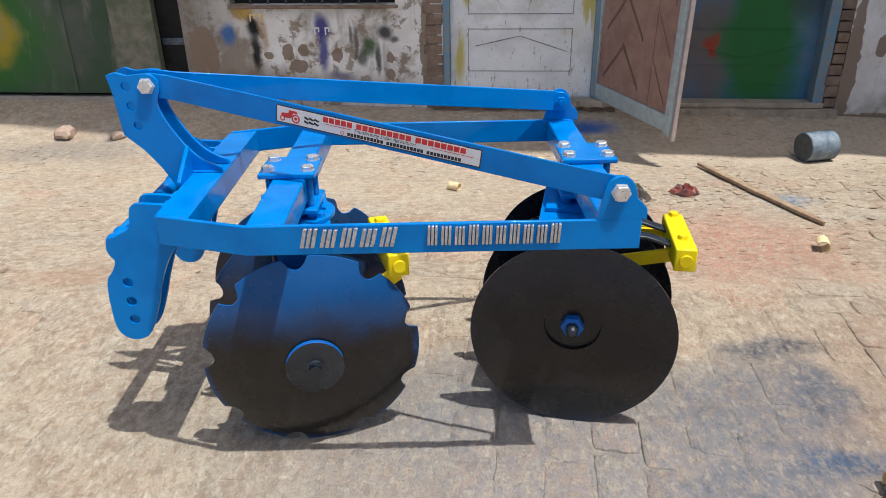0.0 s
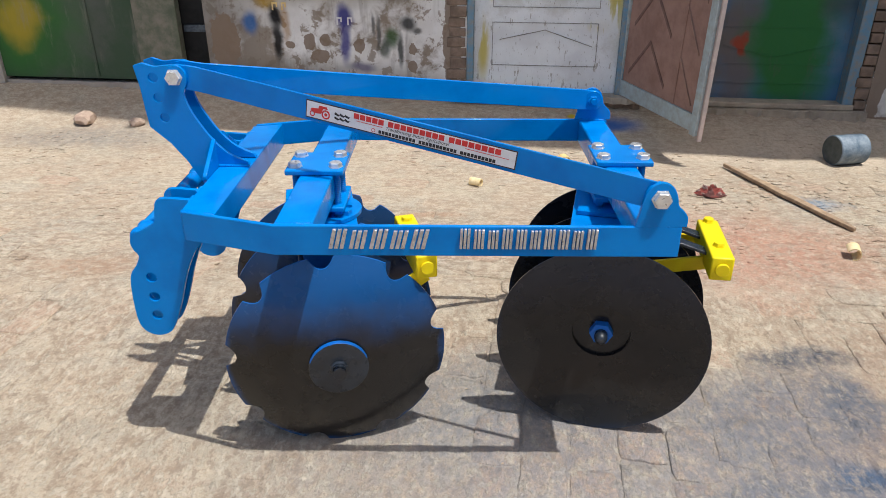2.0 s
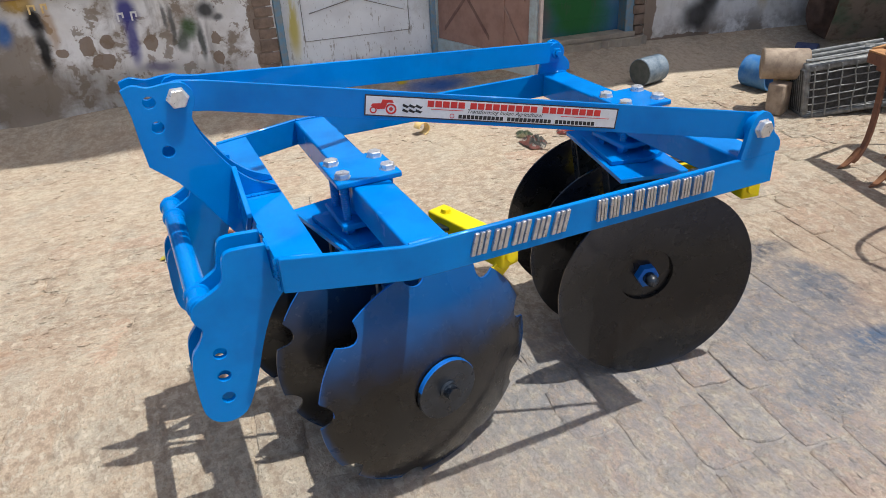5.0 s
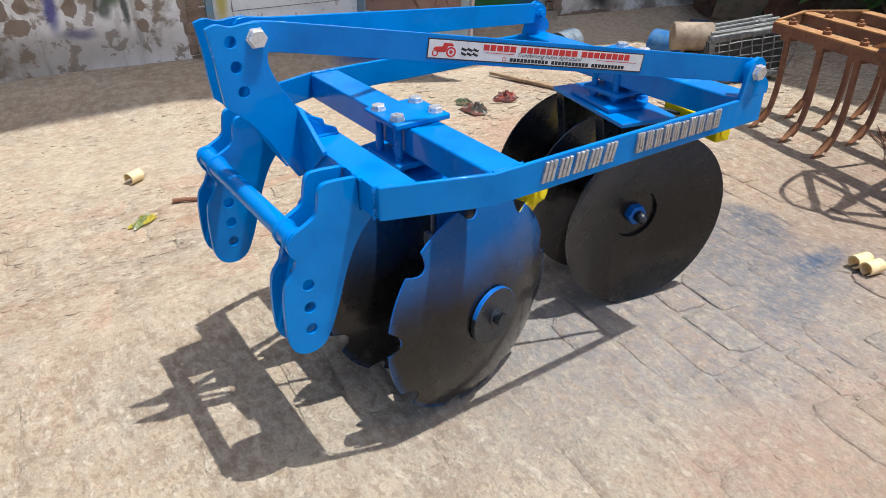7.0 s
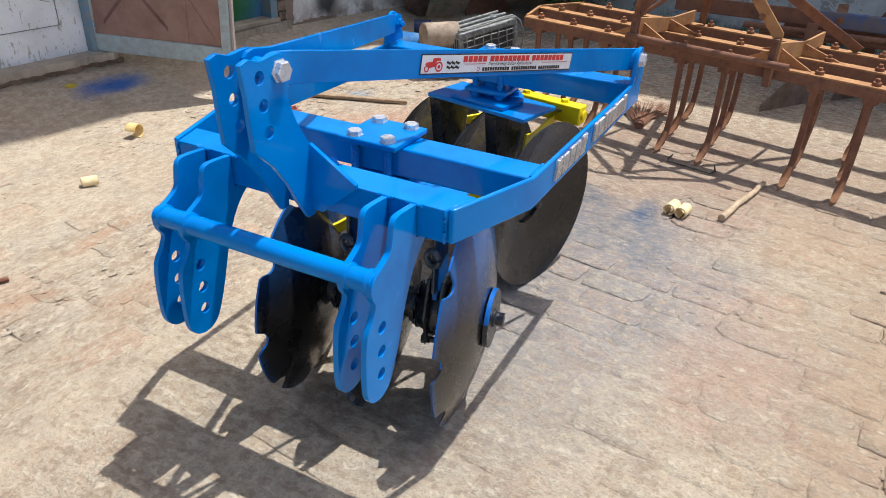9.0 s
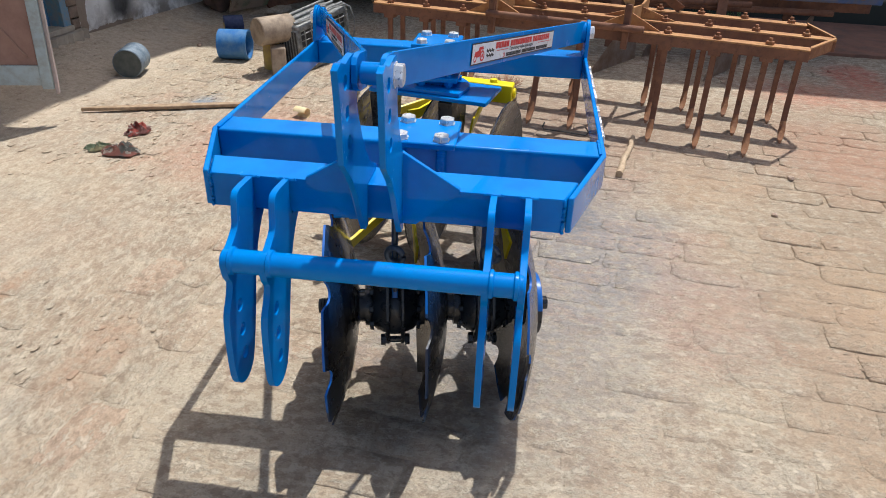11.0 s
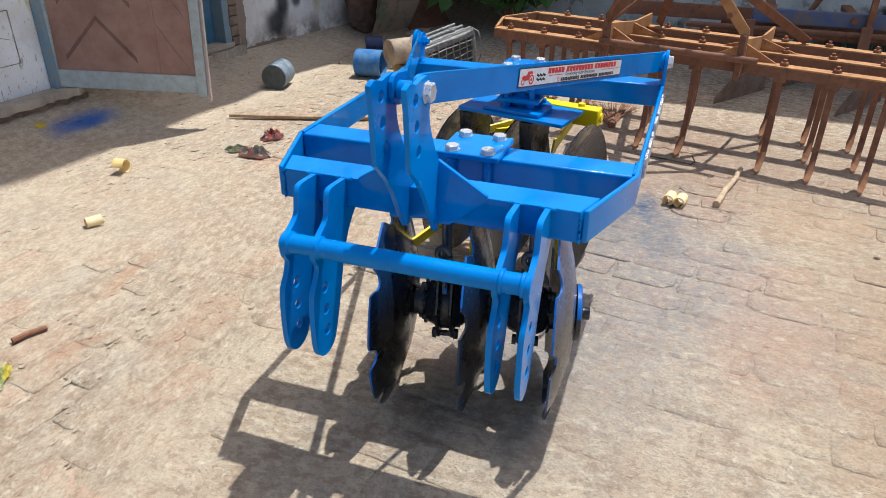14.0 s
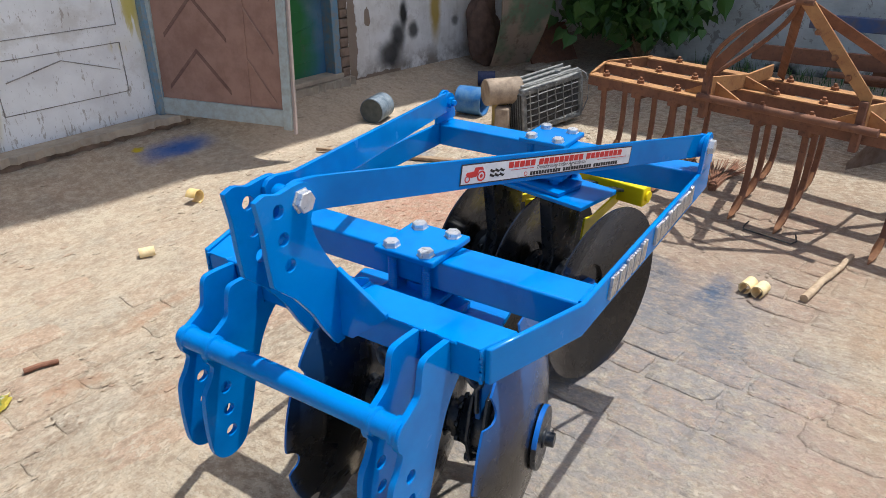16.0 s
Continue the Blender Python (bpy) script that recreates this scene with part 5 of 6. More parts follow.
def scraper(near, far, z, a, p, targets):
    """A yellow square bar with scraper blades and a black bracket."""
    n, f = Vector((*near, z - 0.006)), Vector((*far, z - 0.002))
    d = (f - n).normalized()
    side = Vector((d.y, -d.x, 0))
    bar = part("scraper_bar", strip([(n, side * 0.031, (0, 0, 1)), (f, side * 0.031, (0, 0, 1))], 0.072), YELLOW, harrow, "yellow square scraper bar", bevel=0.005)
    part("end_cap", rod(n - d * 0.001, n - d * 0.010, 0.020, 18), YELLOW, bar)
    for q in (0.08, 0.25):
        c = n + d * q + Vector((0, 0, 0.0365))
        hexhead(c, (0, 0, 1), 0.016, 0.011, bm := bmesh.new())
        part("bolt", bm, YELLOW, bar)
    for t in targets:
        t = Vector(t)
        s0 = n + d * min(max((t - n).dot(d), 0.02), (f - n).length - 0.02) - Vector((0, 0, 0.03))
        way = (t - s0).normalized()
        w = way.cross(Vector((0, 1, 0.15))).normalized()
        part("scraper_blade", strip([(s0, w * 0.024, way.cross(w)), (s0.lerp(t, 0.75), w * 0.024, way.cross(w)), (t, w * 0.048, way.cross(w))], 0.008), YELLOW, harrow, "yellow flat scraper blade", bevel=0.001)
    for q in (0.35, 0.75):
        c = n.lerp(f, q)
        e = c - p * 0.20 + Vector((0, 0, 0.030))
        part("scraper_bracket", strip([(e, a * 0.020, (0, 0, 1)), (e + p * 0.10, a * 0.020, (0, 0, 1)), (c - Vector((0, 0, 0.0)), a * 0.020, (0, 0, 1))], 0.010), BLACK, harrow, bevel=0.002)


scraper((-0.068, -0.234), (-0.151, 0.049), 0.588, fa, fp, [(-0.25, -0.264, 0.44), (-0.32, -0.016, 0.44), (-0.38, 0.202, 0.44)])
scraper((0.764, -0.228), (0.800, 0.035), 0.582, ra, rp, [(0.53, -0.085, 0.50), (0.585, 0.165, 0.50), (0.63, 0.30, 0.48)])


def build_marks():
    """The maker's raised name and number on the side bar, as plain cast shapes."""
    y = -HALF
    m = Matrix(((1, 0, 0, 0), (0, 0, -1, y), (0, 1, 0, 0), (0, 0, 0, 1)))

    def mark(x, w, z0, z1, slant):
        """One plain raised shape: three upright bars."""
        bm = bmesh.new()
        t = w * 0.26
        for q in (0.0, (w - t) / 2, w - t):
            outline = [(x + q, z0), (x + q + t, z0), (x + q + t + slant * (z1 - z0), z1), (x + q + slant * (z1 - z0), z1)]
            slab(outline, 0.0, 0.008, (), m, bm)
        for v in bm.verts:
            v.co.x = (v.co.x + 0.437) * 0.972 - 0.424
        part("raised_mark", bm, CAST, harrow, "cast metal raised shape", bevel=0.0015)

    for i in range(5):
        mark(-0.306 + 0.0505 * i, 0.037, 0.757, 0.808 - 0.003 * (i % 2), 0.26)
    for i in range(10):
        mark(0.019 + 0.0347 * i, 0.025, 0.758, 0.810 - 0.002 * (i % 3), 0.05)


build_marks()


# ---- the rusty cultivator ----
CULT = Matrix.Translation((2.46, 2.733, 0)) @ pose(0, 0, 0, 0, 0, -90 - 14.5)
cult = thing("spring_cultivator", "rusty orange spring-tine cultivator with curved tines standing on the yard", "farm implement", CULT)
CL = 2.44  # length of the front beam; u along it, v to the back


def build_cultivator():
    z = 0.56
    spans = [(0.0, 0.0, CL), (0.308, -0.124, CL + 0.14), (0.633, -0.007, CL + 0.01)]
    for v, u0, u1 in spans:
        bm = box((u0, v - 0.037, z), (u1, v + 0.037, z + 0.008))
        # lighter ochre rust on the flange, darker rust on both webs
        part("beam_flange", bm, RUST_TOP, cult, "ochre rusted angle beam", bevel=0.001)
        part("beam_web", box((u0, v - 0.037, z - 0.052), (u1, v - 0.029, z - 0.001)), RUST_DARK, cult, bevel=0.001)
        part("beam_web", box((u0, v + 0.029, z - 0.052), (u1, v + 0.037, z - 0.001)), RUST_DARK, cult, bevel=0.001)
    for u0, um, u1 in ((0.0, -0.124, -0.007), (CL, CL + 0.14, CL + 0.01)):
        for a, b in (((u0, 0.0), (um, 0.308)), ((um, 0.308), (u1, 0.633))):
            part("end_strap", strip([((*a, z + 0.012), (0, 0.022, 0), (0, 0, 1)), ((*b, z + 0.012), (0, 0.022, 0), (0, 0, 1))], 0.008), RUST_TOP, cult)
            part("end_plate", strip([((*a, z - 0.02), (0, 0, 0.03), (0, 1, 0)), ((*b, z - 0.02), (0, 0, 0.03), (0, 1, 0))], 0.008), RUST, cult)
    rows = [
        (0.0, (0.10, 0.334, 0.567, 1.042, 1.287, 1.736, 1.989, 2.246)),
        (0.308, (0.043, 0.258, 0.495, 0.972, 1.221, 1.687, 1.926, 2.176, 2.432)),
        (0.633, (0.20, 0.45, 0.906, 1.151, 1.62, 1.861, 2.108, 2.364)),
    ]
    side = [(0.0, 0.0), (0.003, -0.10), (0.006, -0.20), (0.007, -0.30), (-0.002, -0.40), (-0.018, -0.46), (-0.042, -0.505), (-0.060, -0.528)]
    for v, us in rows:
        for u in us:
            pts = smooth_line([(p[0], p[1]) for p in side], 3, False)
            st = []
            for i, (dv, dz) in enumerate(pts):
                j = min(i + 1, len(pts) - 1)
                k = max(i - 1, 0)
                d = Vector((0, pts[j][0] - pts[k][0], pts[j][1] - pts[k][1])).normalized()
                f = i / (len(pts) - 1)
                w = 0.0155 if f < 0.85 else 0.0155 - 0.0040 * (f - 0.85) / 0.15
                st.append(((u, v + dv - 0.01, z - 0.004 + dz), (w, 0, 0), (0, -d.z, d.y)))
            tine = part("tine", strip(st, 0.016), RUST_DARK, cult, "curved rusty tine with pointed share", bevel=0.002)
            tip = [(-0.020, -0.455, 0.012), (-0.048, -0.500, 0.019), (-0.082, -0.536, 0.015), (-0.122, -0.556, 0.003)]
            part("share_point", strip([((u, v + q - 0.024, z - 0.004 + h), (w, 0, 0), (0, -0.6, 0.8)) for q, h, w in tip], 0.007), RUST, tine, "chisel point worn to a tip")
            part("clamp", box((u - 0.032, v - 0.034, z - 0.075), (u + 0.032, v + 0.034, z - 0.002)), RUST_DARK, cult, bevel=0.003)
            bm = hexhead((u, v, z + 0.008), (0, 0, 1), 0.021, 0.018)
            rod((u, v, z + 0.02), (u, v, z + 0.042), 0.010, 10, bm)
            part("bolt", bm, RUST, cult)
    # brackets, pipe and gussets between the sections
    for u in (0.765, 1.522):
        part("bracket", box((u - 0.017, -0.085, z - 0.085), (u + 0.017, -0.039, z + 0.15)), RUST_DARK, cult, bevel=0.004)
        part("bracket_arm", strip([((u, -0.05, z + 0.07), (0, 0, 0.055), (1, 0, 0)), ((u + 0.02, 0.355, z + 0.045), (0, 0, 0.035), (1, 0, 0)), ((u + 0.02, 0.65, z + 0.05), (0, 0, 0.035), (1, 0, 0))], 0.014), RUST_TOP, cult, bevel=0.002)
        for du in (-0.17, 0.17):
            m = Matrix(((1, 0, 0, 0), (0, 0, 1, 0.02), (0, 1, 0, 0), (0, 0, 0, 1)))
            part("gusset", slab([(u, z + 0.01), (u + du, z + 0.009), (u, z + 0.095)], -0.006, 0.006, (), m), RUST_TOP, cult)
            m = Matrix(((1, 0, 0, 0), (0, 0, 1, 0.318), (0, 1, 0, 0), (0, 0, 0, 1)))
            part("gusset", slab([(u + 0.02, z + 0.01), (u + 0.02 + du * 1.2, z + 0.009), (u + 0.02, z + 0.075)], -0.006, 0.006, (), m), RUST_TOP, cult)
    part("hitch_pipe", rod((0.745, -0.105, z + 0.032), (1.62, -0.105, z + 0.032), 0.019, 16), RUST_DARK, cult)
    # A-frame
    apex = Vector((1.19, -0.19, 1.116))
    for u in (0.765, 1.522):
        f = Vector((u, -0.055, z + 0.14))
        d = (apex - f).normalized()
        w = Vector((0, 1, 0)).cross(d).normalized()
        for off in (0.0,):
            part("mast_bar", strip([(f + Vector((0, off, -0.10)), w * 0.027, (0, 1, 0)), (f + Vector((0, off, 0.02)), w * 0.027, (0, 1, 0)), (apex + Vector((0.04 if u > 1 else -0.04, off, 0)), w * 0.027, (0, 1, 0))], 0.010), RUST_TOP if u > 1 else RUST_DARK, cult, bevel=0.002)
        b = Vector((u + (0.22 if u > 1 else 0.08), 0.64, z + 0.02))
        d = (apex - b).normalized()
        w = Vector((0, 1, 0)).cross(d).normalized()
        part("brace_bar", strip([(b, w * 0.026, (0, 1, 0)), (apex + Vector((0, 0.04, 0)), w * 0.026, (0, 1, 0))], 0.010), RUST_DARK, cult, bevel=0.002)
    foot = Vector((0.765, -0.055, z + 0.13))
    for side_ in (-1, 1):
        line = [foot.lerp(apex, q / 8) + Vector((-0.035 * side_, -0.16 * side_, 0.02)) * math.sin(math.pi * q / 8) ** 0.8 for q in range(9)]
        part("mast_bow", tube_line([tuple(p) for p in smooth_line(line, 2, False)], 0.012, 8), RUST_DARK, cult, "bent rusty hoop bar")
    part("mast_pin", rod(apex - Vector((0.07, 0, 0)), apex + Vector((0.07, 0, 0)), 0.016, 14), RUST_DARK, cult)
    for q in (0.25, 0.45, 0.7):
        c = Vector((1.522, -0.066, z + 0.14)).lerp(apex, q)
        part("mast_bolt", hexhead(c, (0, -1, 0), 0.014, 0.012), RUST, cult)


build_cultivator()


def build_old_frame():
    """A second, older plough stacked behind the cultivator."""
    t = thing("old_plough_frame", "old rusty plough with faded blue bars and worn shares", "farm implement", pose(4.0, 1.5, 0, 0, 0, -91))
    faded = plain("faded blue bar", (0.06, 0.115, 0.26), (0.17, 0.14, 0.125), 0.6, 7)
    part("plank_bar", box((-0.62, -0.07, 0.45), (0.36, -0.03, 0.555)), RUST_DARK, t, bevel=0.004)
    part("blue_bar", box((0.362, -0.075, 0.455), (2.30, -0.025, 0.56)), faded, t, "faded blue bar", bevel=0.006)
    part("post", box((1.13, -0.125, 0.33), (1.17, -0.077, 0.92)), RUST, t, "rusty upright with a round eye", bevel=0.004)
    part("eye", rod((1.15, -0.15, 0.80), (1.15, -0.05, 0.80), 0.035, 16), RUST_DARK, t)
    part("blue_bar", box((-0.35, 0.40, 0.62), (2.10, 0.46, 0.72)), faded, t, "faded blue bar", bevel=0.006)
    part("beam", box((0.15, 0.10, 0.36), (2.30, 0.16, 0.44)), RUST_DARK, t, bevel=0.004)
    part("round_bar", rod((0.0, 0.0, 0.365), (2.0, 0.0, 0.365), 0.024, 14), RUST_DARK, t)
    part("round_bar", rod((-0.1, -0.16, 0.425), (1.35, -0.16, 0.425), 0.022, 14), RUST_DARK, t)
    for u in (0.5, 1.05, 1.6, 2.15):
        part("tie", box((u - 0.035, -0.02, 0.50), (u + 0.035, 0.45, 0.544)), RUST, t, bevel=0.003)
        part("bolt", hexhead((u, -0.076, 0.51), (0, -1, 0), 0.024, 0.018), RUST, t)
    for u, v, tall in ((0.35, -0.30, 0.50), (1.12, -0.30, 0.50), (0.75, 0.25, 0.46), (1.75, 0.22, 0.46)):
        part("shank", strip([((u, v + 0.06, tall), (0.035, 0, 0), (0, 1, 0)), ((u, v + 0.02, 0.30), (0.035, 0, 0), (0, 1, 0)), ((u - 0.02, v - 0.06, 0.10), (0.035, 0, 0), (0, 1, 0))], 0.020), RUST_DARK, t)
        bm = bmesh.new()
        n = 7
        for i in range(n):
            q = i / (n - 1)
            for j, h in enumerate((0.0, 0.55, 1.0)):
                x, y, z = u - 0.16 + 0.34 * q, v - 0.85 + 0.30 + 0.45 * q - 0.05 * h * (1 - q), 0.015 + h * (0.06 + 0.26 * math.sin(1.5 * q)) + 0.02 * q
                bm.verts.new((x, y + 0.06 * math.sin(2.2 * h) * q, z))
        bm.verts.ensure_lookup_table()
        for i in range(n - 1):
            for j in range(2):
                bm.faces.new((bm.verts[i * 3 + j], bm.verts[i * 3 + 3 + j], bm.verts[i * 3 + 4 + j], bm.verts[i * 3 + 1 + j]))
        bmesh.ops.solidify(bm, geom=bm.faces[:], thickness=0.010)
        part("share", bm, plain("worn share steel", (0.24, 0.16, 0.115), (0.36, 0.29, 0.24), 0.6, 11), t, "worn brown mouldboard", smooth=40)
    for u0, u1 in ((0.75, 1.15), (1.75, 1.25)):
        part("strut", tube_line([(u0, 0.1, 0.5), (u1, 0.2, 1.25)], 0.022, 10), RUST_DARK, t)


build_old_frame()


# ---- drums, pipes and scrap by the building ----
def lying(p, axis_deg, r):
    return Matrix.Translation((p[0], p[1], rise(p[0], p[1]) + r)) @ pose(0, 0, 0, 0, 0, axis_deg)


def build_scrap():
    d = thing("steel_drum", "small grey steel drum lying with its dark end showing", "drum", lying((2.40, 4.39), 12, 0.094))
    part("shell", lathe([(0.088, 0.0), (0.094, 0.004), (0.094, 0.10), (0.096, 0.105), (0.094, 0.11), (0.094, 0.20), (0.088, 0.204), (0, 0.204)], (0, 0, 0), (1, 0, 0), 36), GREY_CAN, d)
    part("drum_end", lathe([(0, 0.006), (0.086, 0.006), (0.090, 0.0)], (0, 0, 0), (1, 0, 0), 36), CAN_FACE, d, "dark drum end")
    p = thing("pipe_offcut", "scuffed blue pipe offcut lying open-ended", "pipe", lying((3.01, 4.00), -85, 0.105))
    part("pipe_wall", lathe([(0.094, 0.0), (0.105, 0.0), (0.105, 0.21), (0.094, 0.21), (0.094, 0.0)], (0, 0, 0), (1, 0, 0), 40), PIPE_BLUE, p, smooth=30)
    n = thing("tin_can", "small navy tin can with a yellow smear", "can", lying((3.76, 4.28), -60, 0.07))
    part("can_body", lathe([(0, 0), (0.062, 0), (0.065, 0.004), (0.065, 0.146), (0.062, 0.15), (0, 0.15)], (0, 0, 0), (1, 0, 0), 28), NAVY, n)
    part("smear", lathe([(0, -0.003), (0.03, -0.003), (0.03, 0.001), (0, 0.001)], (0, 0, -0.02), (1, 0, 0), 14), YELLOWISH, n, "yellow paint smear")
    y = thing("yellow_can", "dull yellow can standing beside the radiator", "can", pose(2.86, 3.55, 0))
    part("can_body", lathe([(0, 0), (0.072, 0), (0.075, 0.004), (0.075, 0.19), (0.072, 0.195), (0, 0.19)], (0, 0, 0), (0, 0, 1), 30), YELLOWISH, y)
    c = thing("clay_cylinder", "tan cylinder lying across the yellow can", "cylinder", Matrix.Translation((2.76, 3.50, 0.288)) @ pose(0, 0, 0, 0, 0, -40))
    part("cylinder_body", lathe([(0, -0.13), (0.086, -0.13), (0.092, -0.124), (0.092, 0.124), (0.086, 0.13), (0, 0.13)], (0, 0, 0), (1, 0, 0), 36), TAN, c)
    s = thing("brick_stub", "dusty brown block under the tan cylinder", "block", pose(2.72, 3.47, 0, 0, 0, 20))
    part("block_body", box((-0.06, -0.05, 0), (0.06, 0.05, 0.19)), TAN, s, bevel=0.01)
    r = thing("radiator", "old alloy radiator with wire guard, stood on edge", "radiator", pose(3.08, 3.32, 0.012, 0, -6, -22) @ Matrix.Diagonal((1, 1, 0.90, 1)))
    part("core", box((-0.26, -0.10, 0.03), (0.26, 0.10, 0.34)), DARK_GRILLE, r, bevel=0.01)
    part("tank", box((-0.28, -0.12, 0.32), (0.28, 0.12, 0.375)), ALLOY, r, bevel=0.015)
    part("tank", box((-0.28, -0.12, 0.0), (0.28, 0.12, 0.04)), ALLOY, r, bevel=0.015)
    for q in (-0.27, 0.27):
        part("side_frame", box((q - 0.02, -0.115, 0.03), (q + 0.02, 0.115, 0.34)), ALLOY, r, bevel=0.008)
    wob = random.Random(61)
    for i in range(6):
        part("guard_wire", tube_line([(-0.27 + 0.09 * q, -0.128 + wob.uniform(-0.006, 0.004), 0.06 + 0.05 * i + wob.uniform(-0.006, 0.006)) for q in range(7)], 0.0045, 8), ALLOY, r)
    for i in range(7):
        part("guard_wire", tube_line([(-0.24 + 0.08 * i + wob.uniform(-0.007, 0.007), -0.134 + wob.uniform(-0.006, 0.004), 0.02 + 0.068 * q) for q in range(6)], 0.0045, 8), ALLOY, r)
    part("bent_wire", tube_line([(0.27, -0.13, 0.05), (0.31, -0.14, 0.14), (0.315, -0.15, 0.26), (0.29, -0.14, 0.36), (0.25, -0.10, 0.40)], 0.005, 8), ALLOY, r)
    part("bent_wire", tube_line([(0.26, -0.12, 0.39), (0.10, -0.13, 0.405), (-0.08, -0.12, 0.395), (-0.27, -0.12, 0.40)], 0.005, 8), ALLOY, r)
    for i in range(9):
        part("side_fin", box((-0.292, -0.10 + 0.024 * i, 0.05), (-0.284, -0.088 + 0.024 * i, 0.33)), DARK_GRILLE, r)
    for i in range(3):
        part("top_rail", rod((-0.27, -0.08 + 0.08 * i, 0.39), (0.27, -0.08 + 0.08 * i, 0.39), 0.010, 8), ALLOY, r)
    part("filler_cap", lathe([(0, 0.03), (0.022, 0.03), (0.03, 0.02), (0.03, 0.0), (0, 0.0)], (0.14, 0.0, 0.375), (0, 0, 1), 20), ALLOY, r)
    b = thing("scrap_hopper", "big bent rust-brown and green sheet hopper leaning at the wall", "scrap metal", pose(4.55, 4.26, 0.06, 0, 0, -28))
    k = Nodes("green-flecked brown sheet")
    pos = k.geo.outputs["Position"]
    col = k.mix(k.ramp(k.noise(3, 5, vec=pos), 0.45, 0.62), (0.31, 0.23, 0.17), (0.13, 0.19, 0.11))
    col = k.mix(k.ramp(k.noise(12, 5, 0.7, pos), 0.5, 0.7), col, (0.20, 0.13, 0.09))
    sheet = k.done(col, 0.8, 0.0, k.noise(20, 5, vec=pos), 0.004, 0.3)
    w0, w1 = -0.40, 0.14
    bm = bmesh.new()
    rows = []
    for i in range(12):
        t = i / 11
        yy = -0.30 * math.sin(t * 2.6) + 0.08 * t
        rows.append([bm.verts.new((x + 0.10 * (0.5 - t) * (1 if j == 0 else -1), yy + o, 1.15 * t)) for j, x in enumerate((w0, w1)) for o in (0.0, 0.012)])
    for q, e in zip(rows, rows[1:]):
        for i, j in ((0, 1), (1, 3), (3, 2), (2, 0)):
            bm.faces.new((q[i], q[j], e[j], e[i]))
    bm.faces.new((rows[0][0], rows[0][1], rows[0][3], rows[0][2])), bm.faces.new((rows[-1][0], rows[-1][1], rows[-1][3], rows[-1][2]))
    part("bent_sheet", bm, sheet, b)
    part("leaning_plate", box((0.20, 0.10, 0.0), (0.75, 0.125, 0.42), pose(0, 0, 0, -38, 0, 0)), RUST_DARK, b, "dark rusted plate")
    sack = thing("sack", "crumpled brown sack slumped beside the bent hopper sheet", "sack", pose(4.45, 4.63, 0.05))
    bm = bmesh.new()
    bmesh.ops.create_icosphere(bm, subdivisions=4, radius=0.3)
    for v in bm.verts:
        q = v.co.copy()
        v.co = q * (1 + 0.35 * noise.noise(q * 5.0) + 0.12 * noise.noise(q * 16.0))
        v.co.x, v.co.y, v.co.z = v.co.x * 0.55, v.co.y * 0.45, v.co.z * 1.15 + 0.32
    part("cloth", bm, plain("brown sackcloth", (0.20, 0.125, 0.095), (0.12, 0.08, 0.065), 0.95, 12, 0, 0.004), sack, smooth=50)


build_scrap()


def build_blue_bar():
    o = thing("box_bar", "dark blue box-section bar lying on the verge", "steel bar", pose(4.40, -1.50, 0.022, 0, 0, -80))
    part("bar", box((0, -0.07, 0.0), (0.95, 0.07, 0.14)), plain("dark blue bar paint", (0.012, 0.035, 0.15), (0.03, 0.05, 0.11), 0.4, 9), o, bevel=0.008)
    part("end_plate", box((-0.012, -0.085, 0.0), (-0.001, 0.085, 0.15)), RUST_DARK, o, "rusty end plate", bevel=0.003)


build_blue_bar()


# ---- the bush in the corner ----
LEAF = None


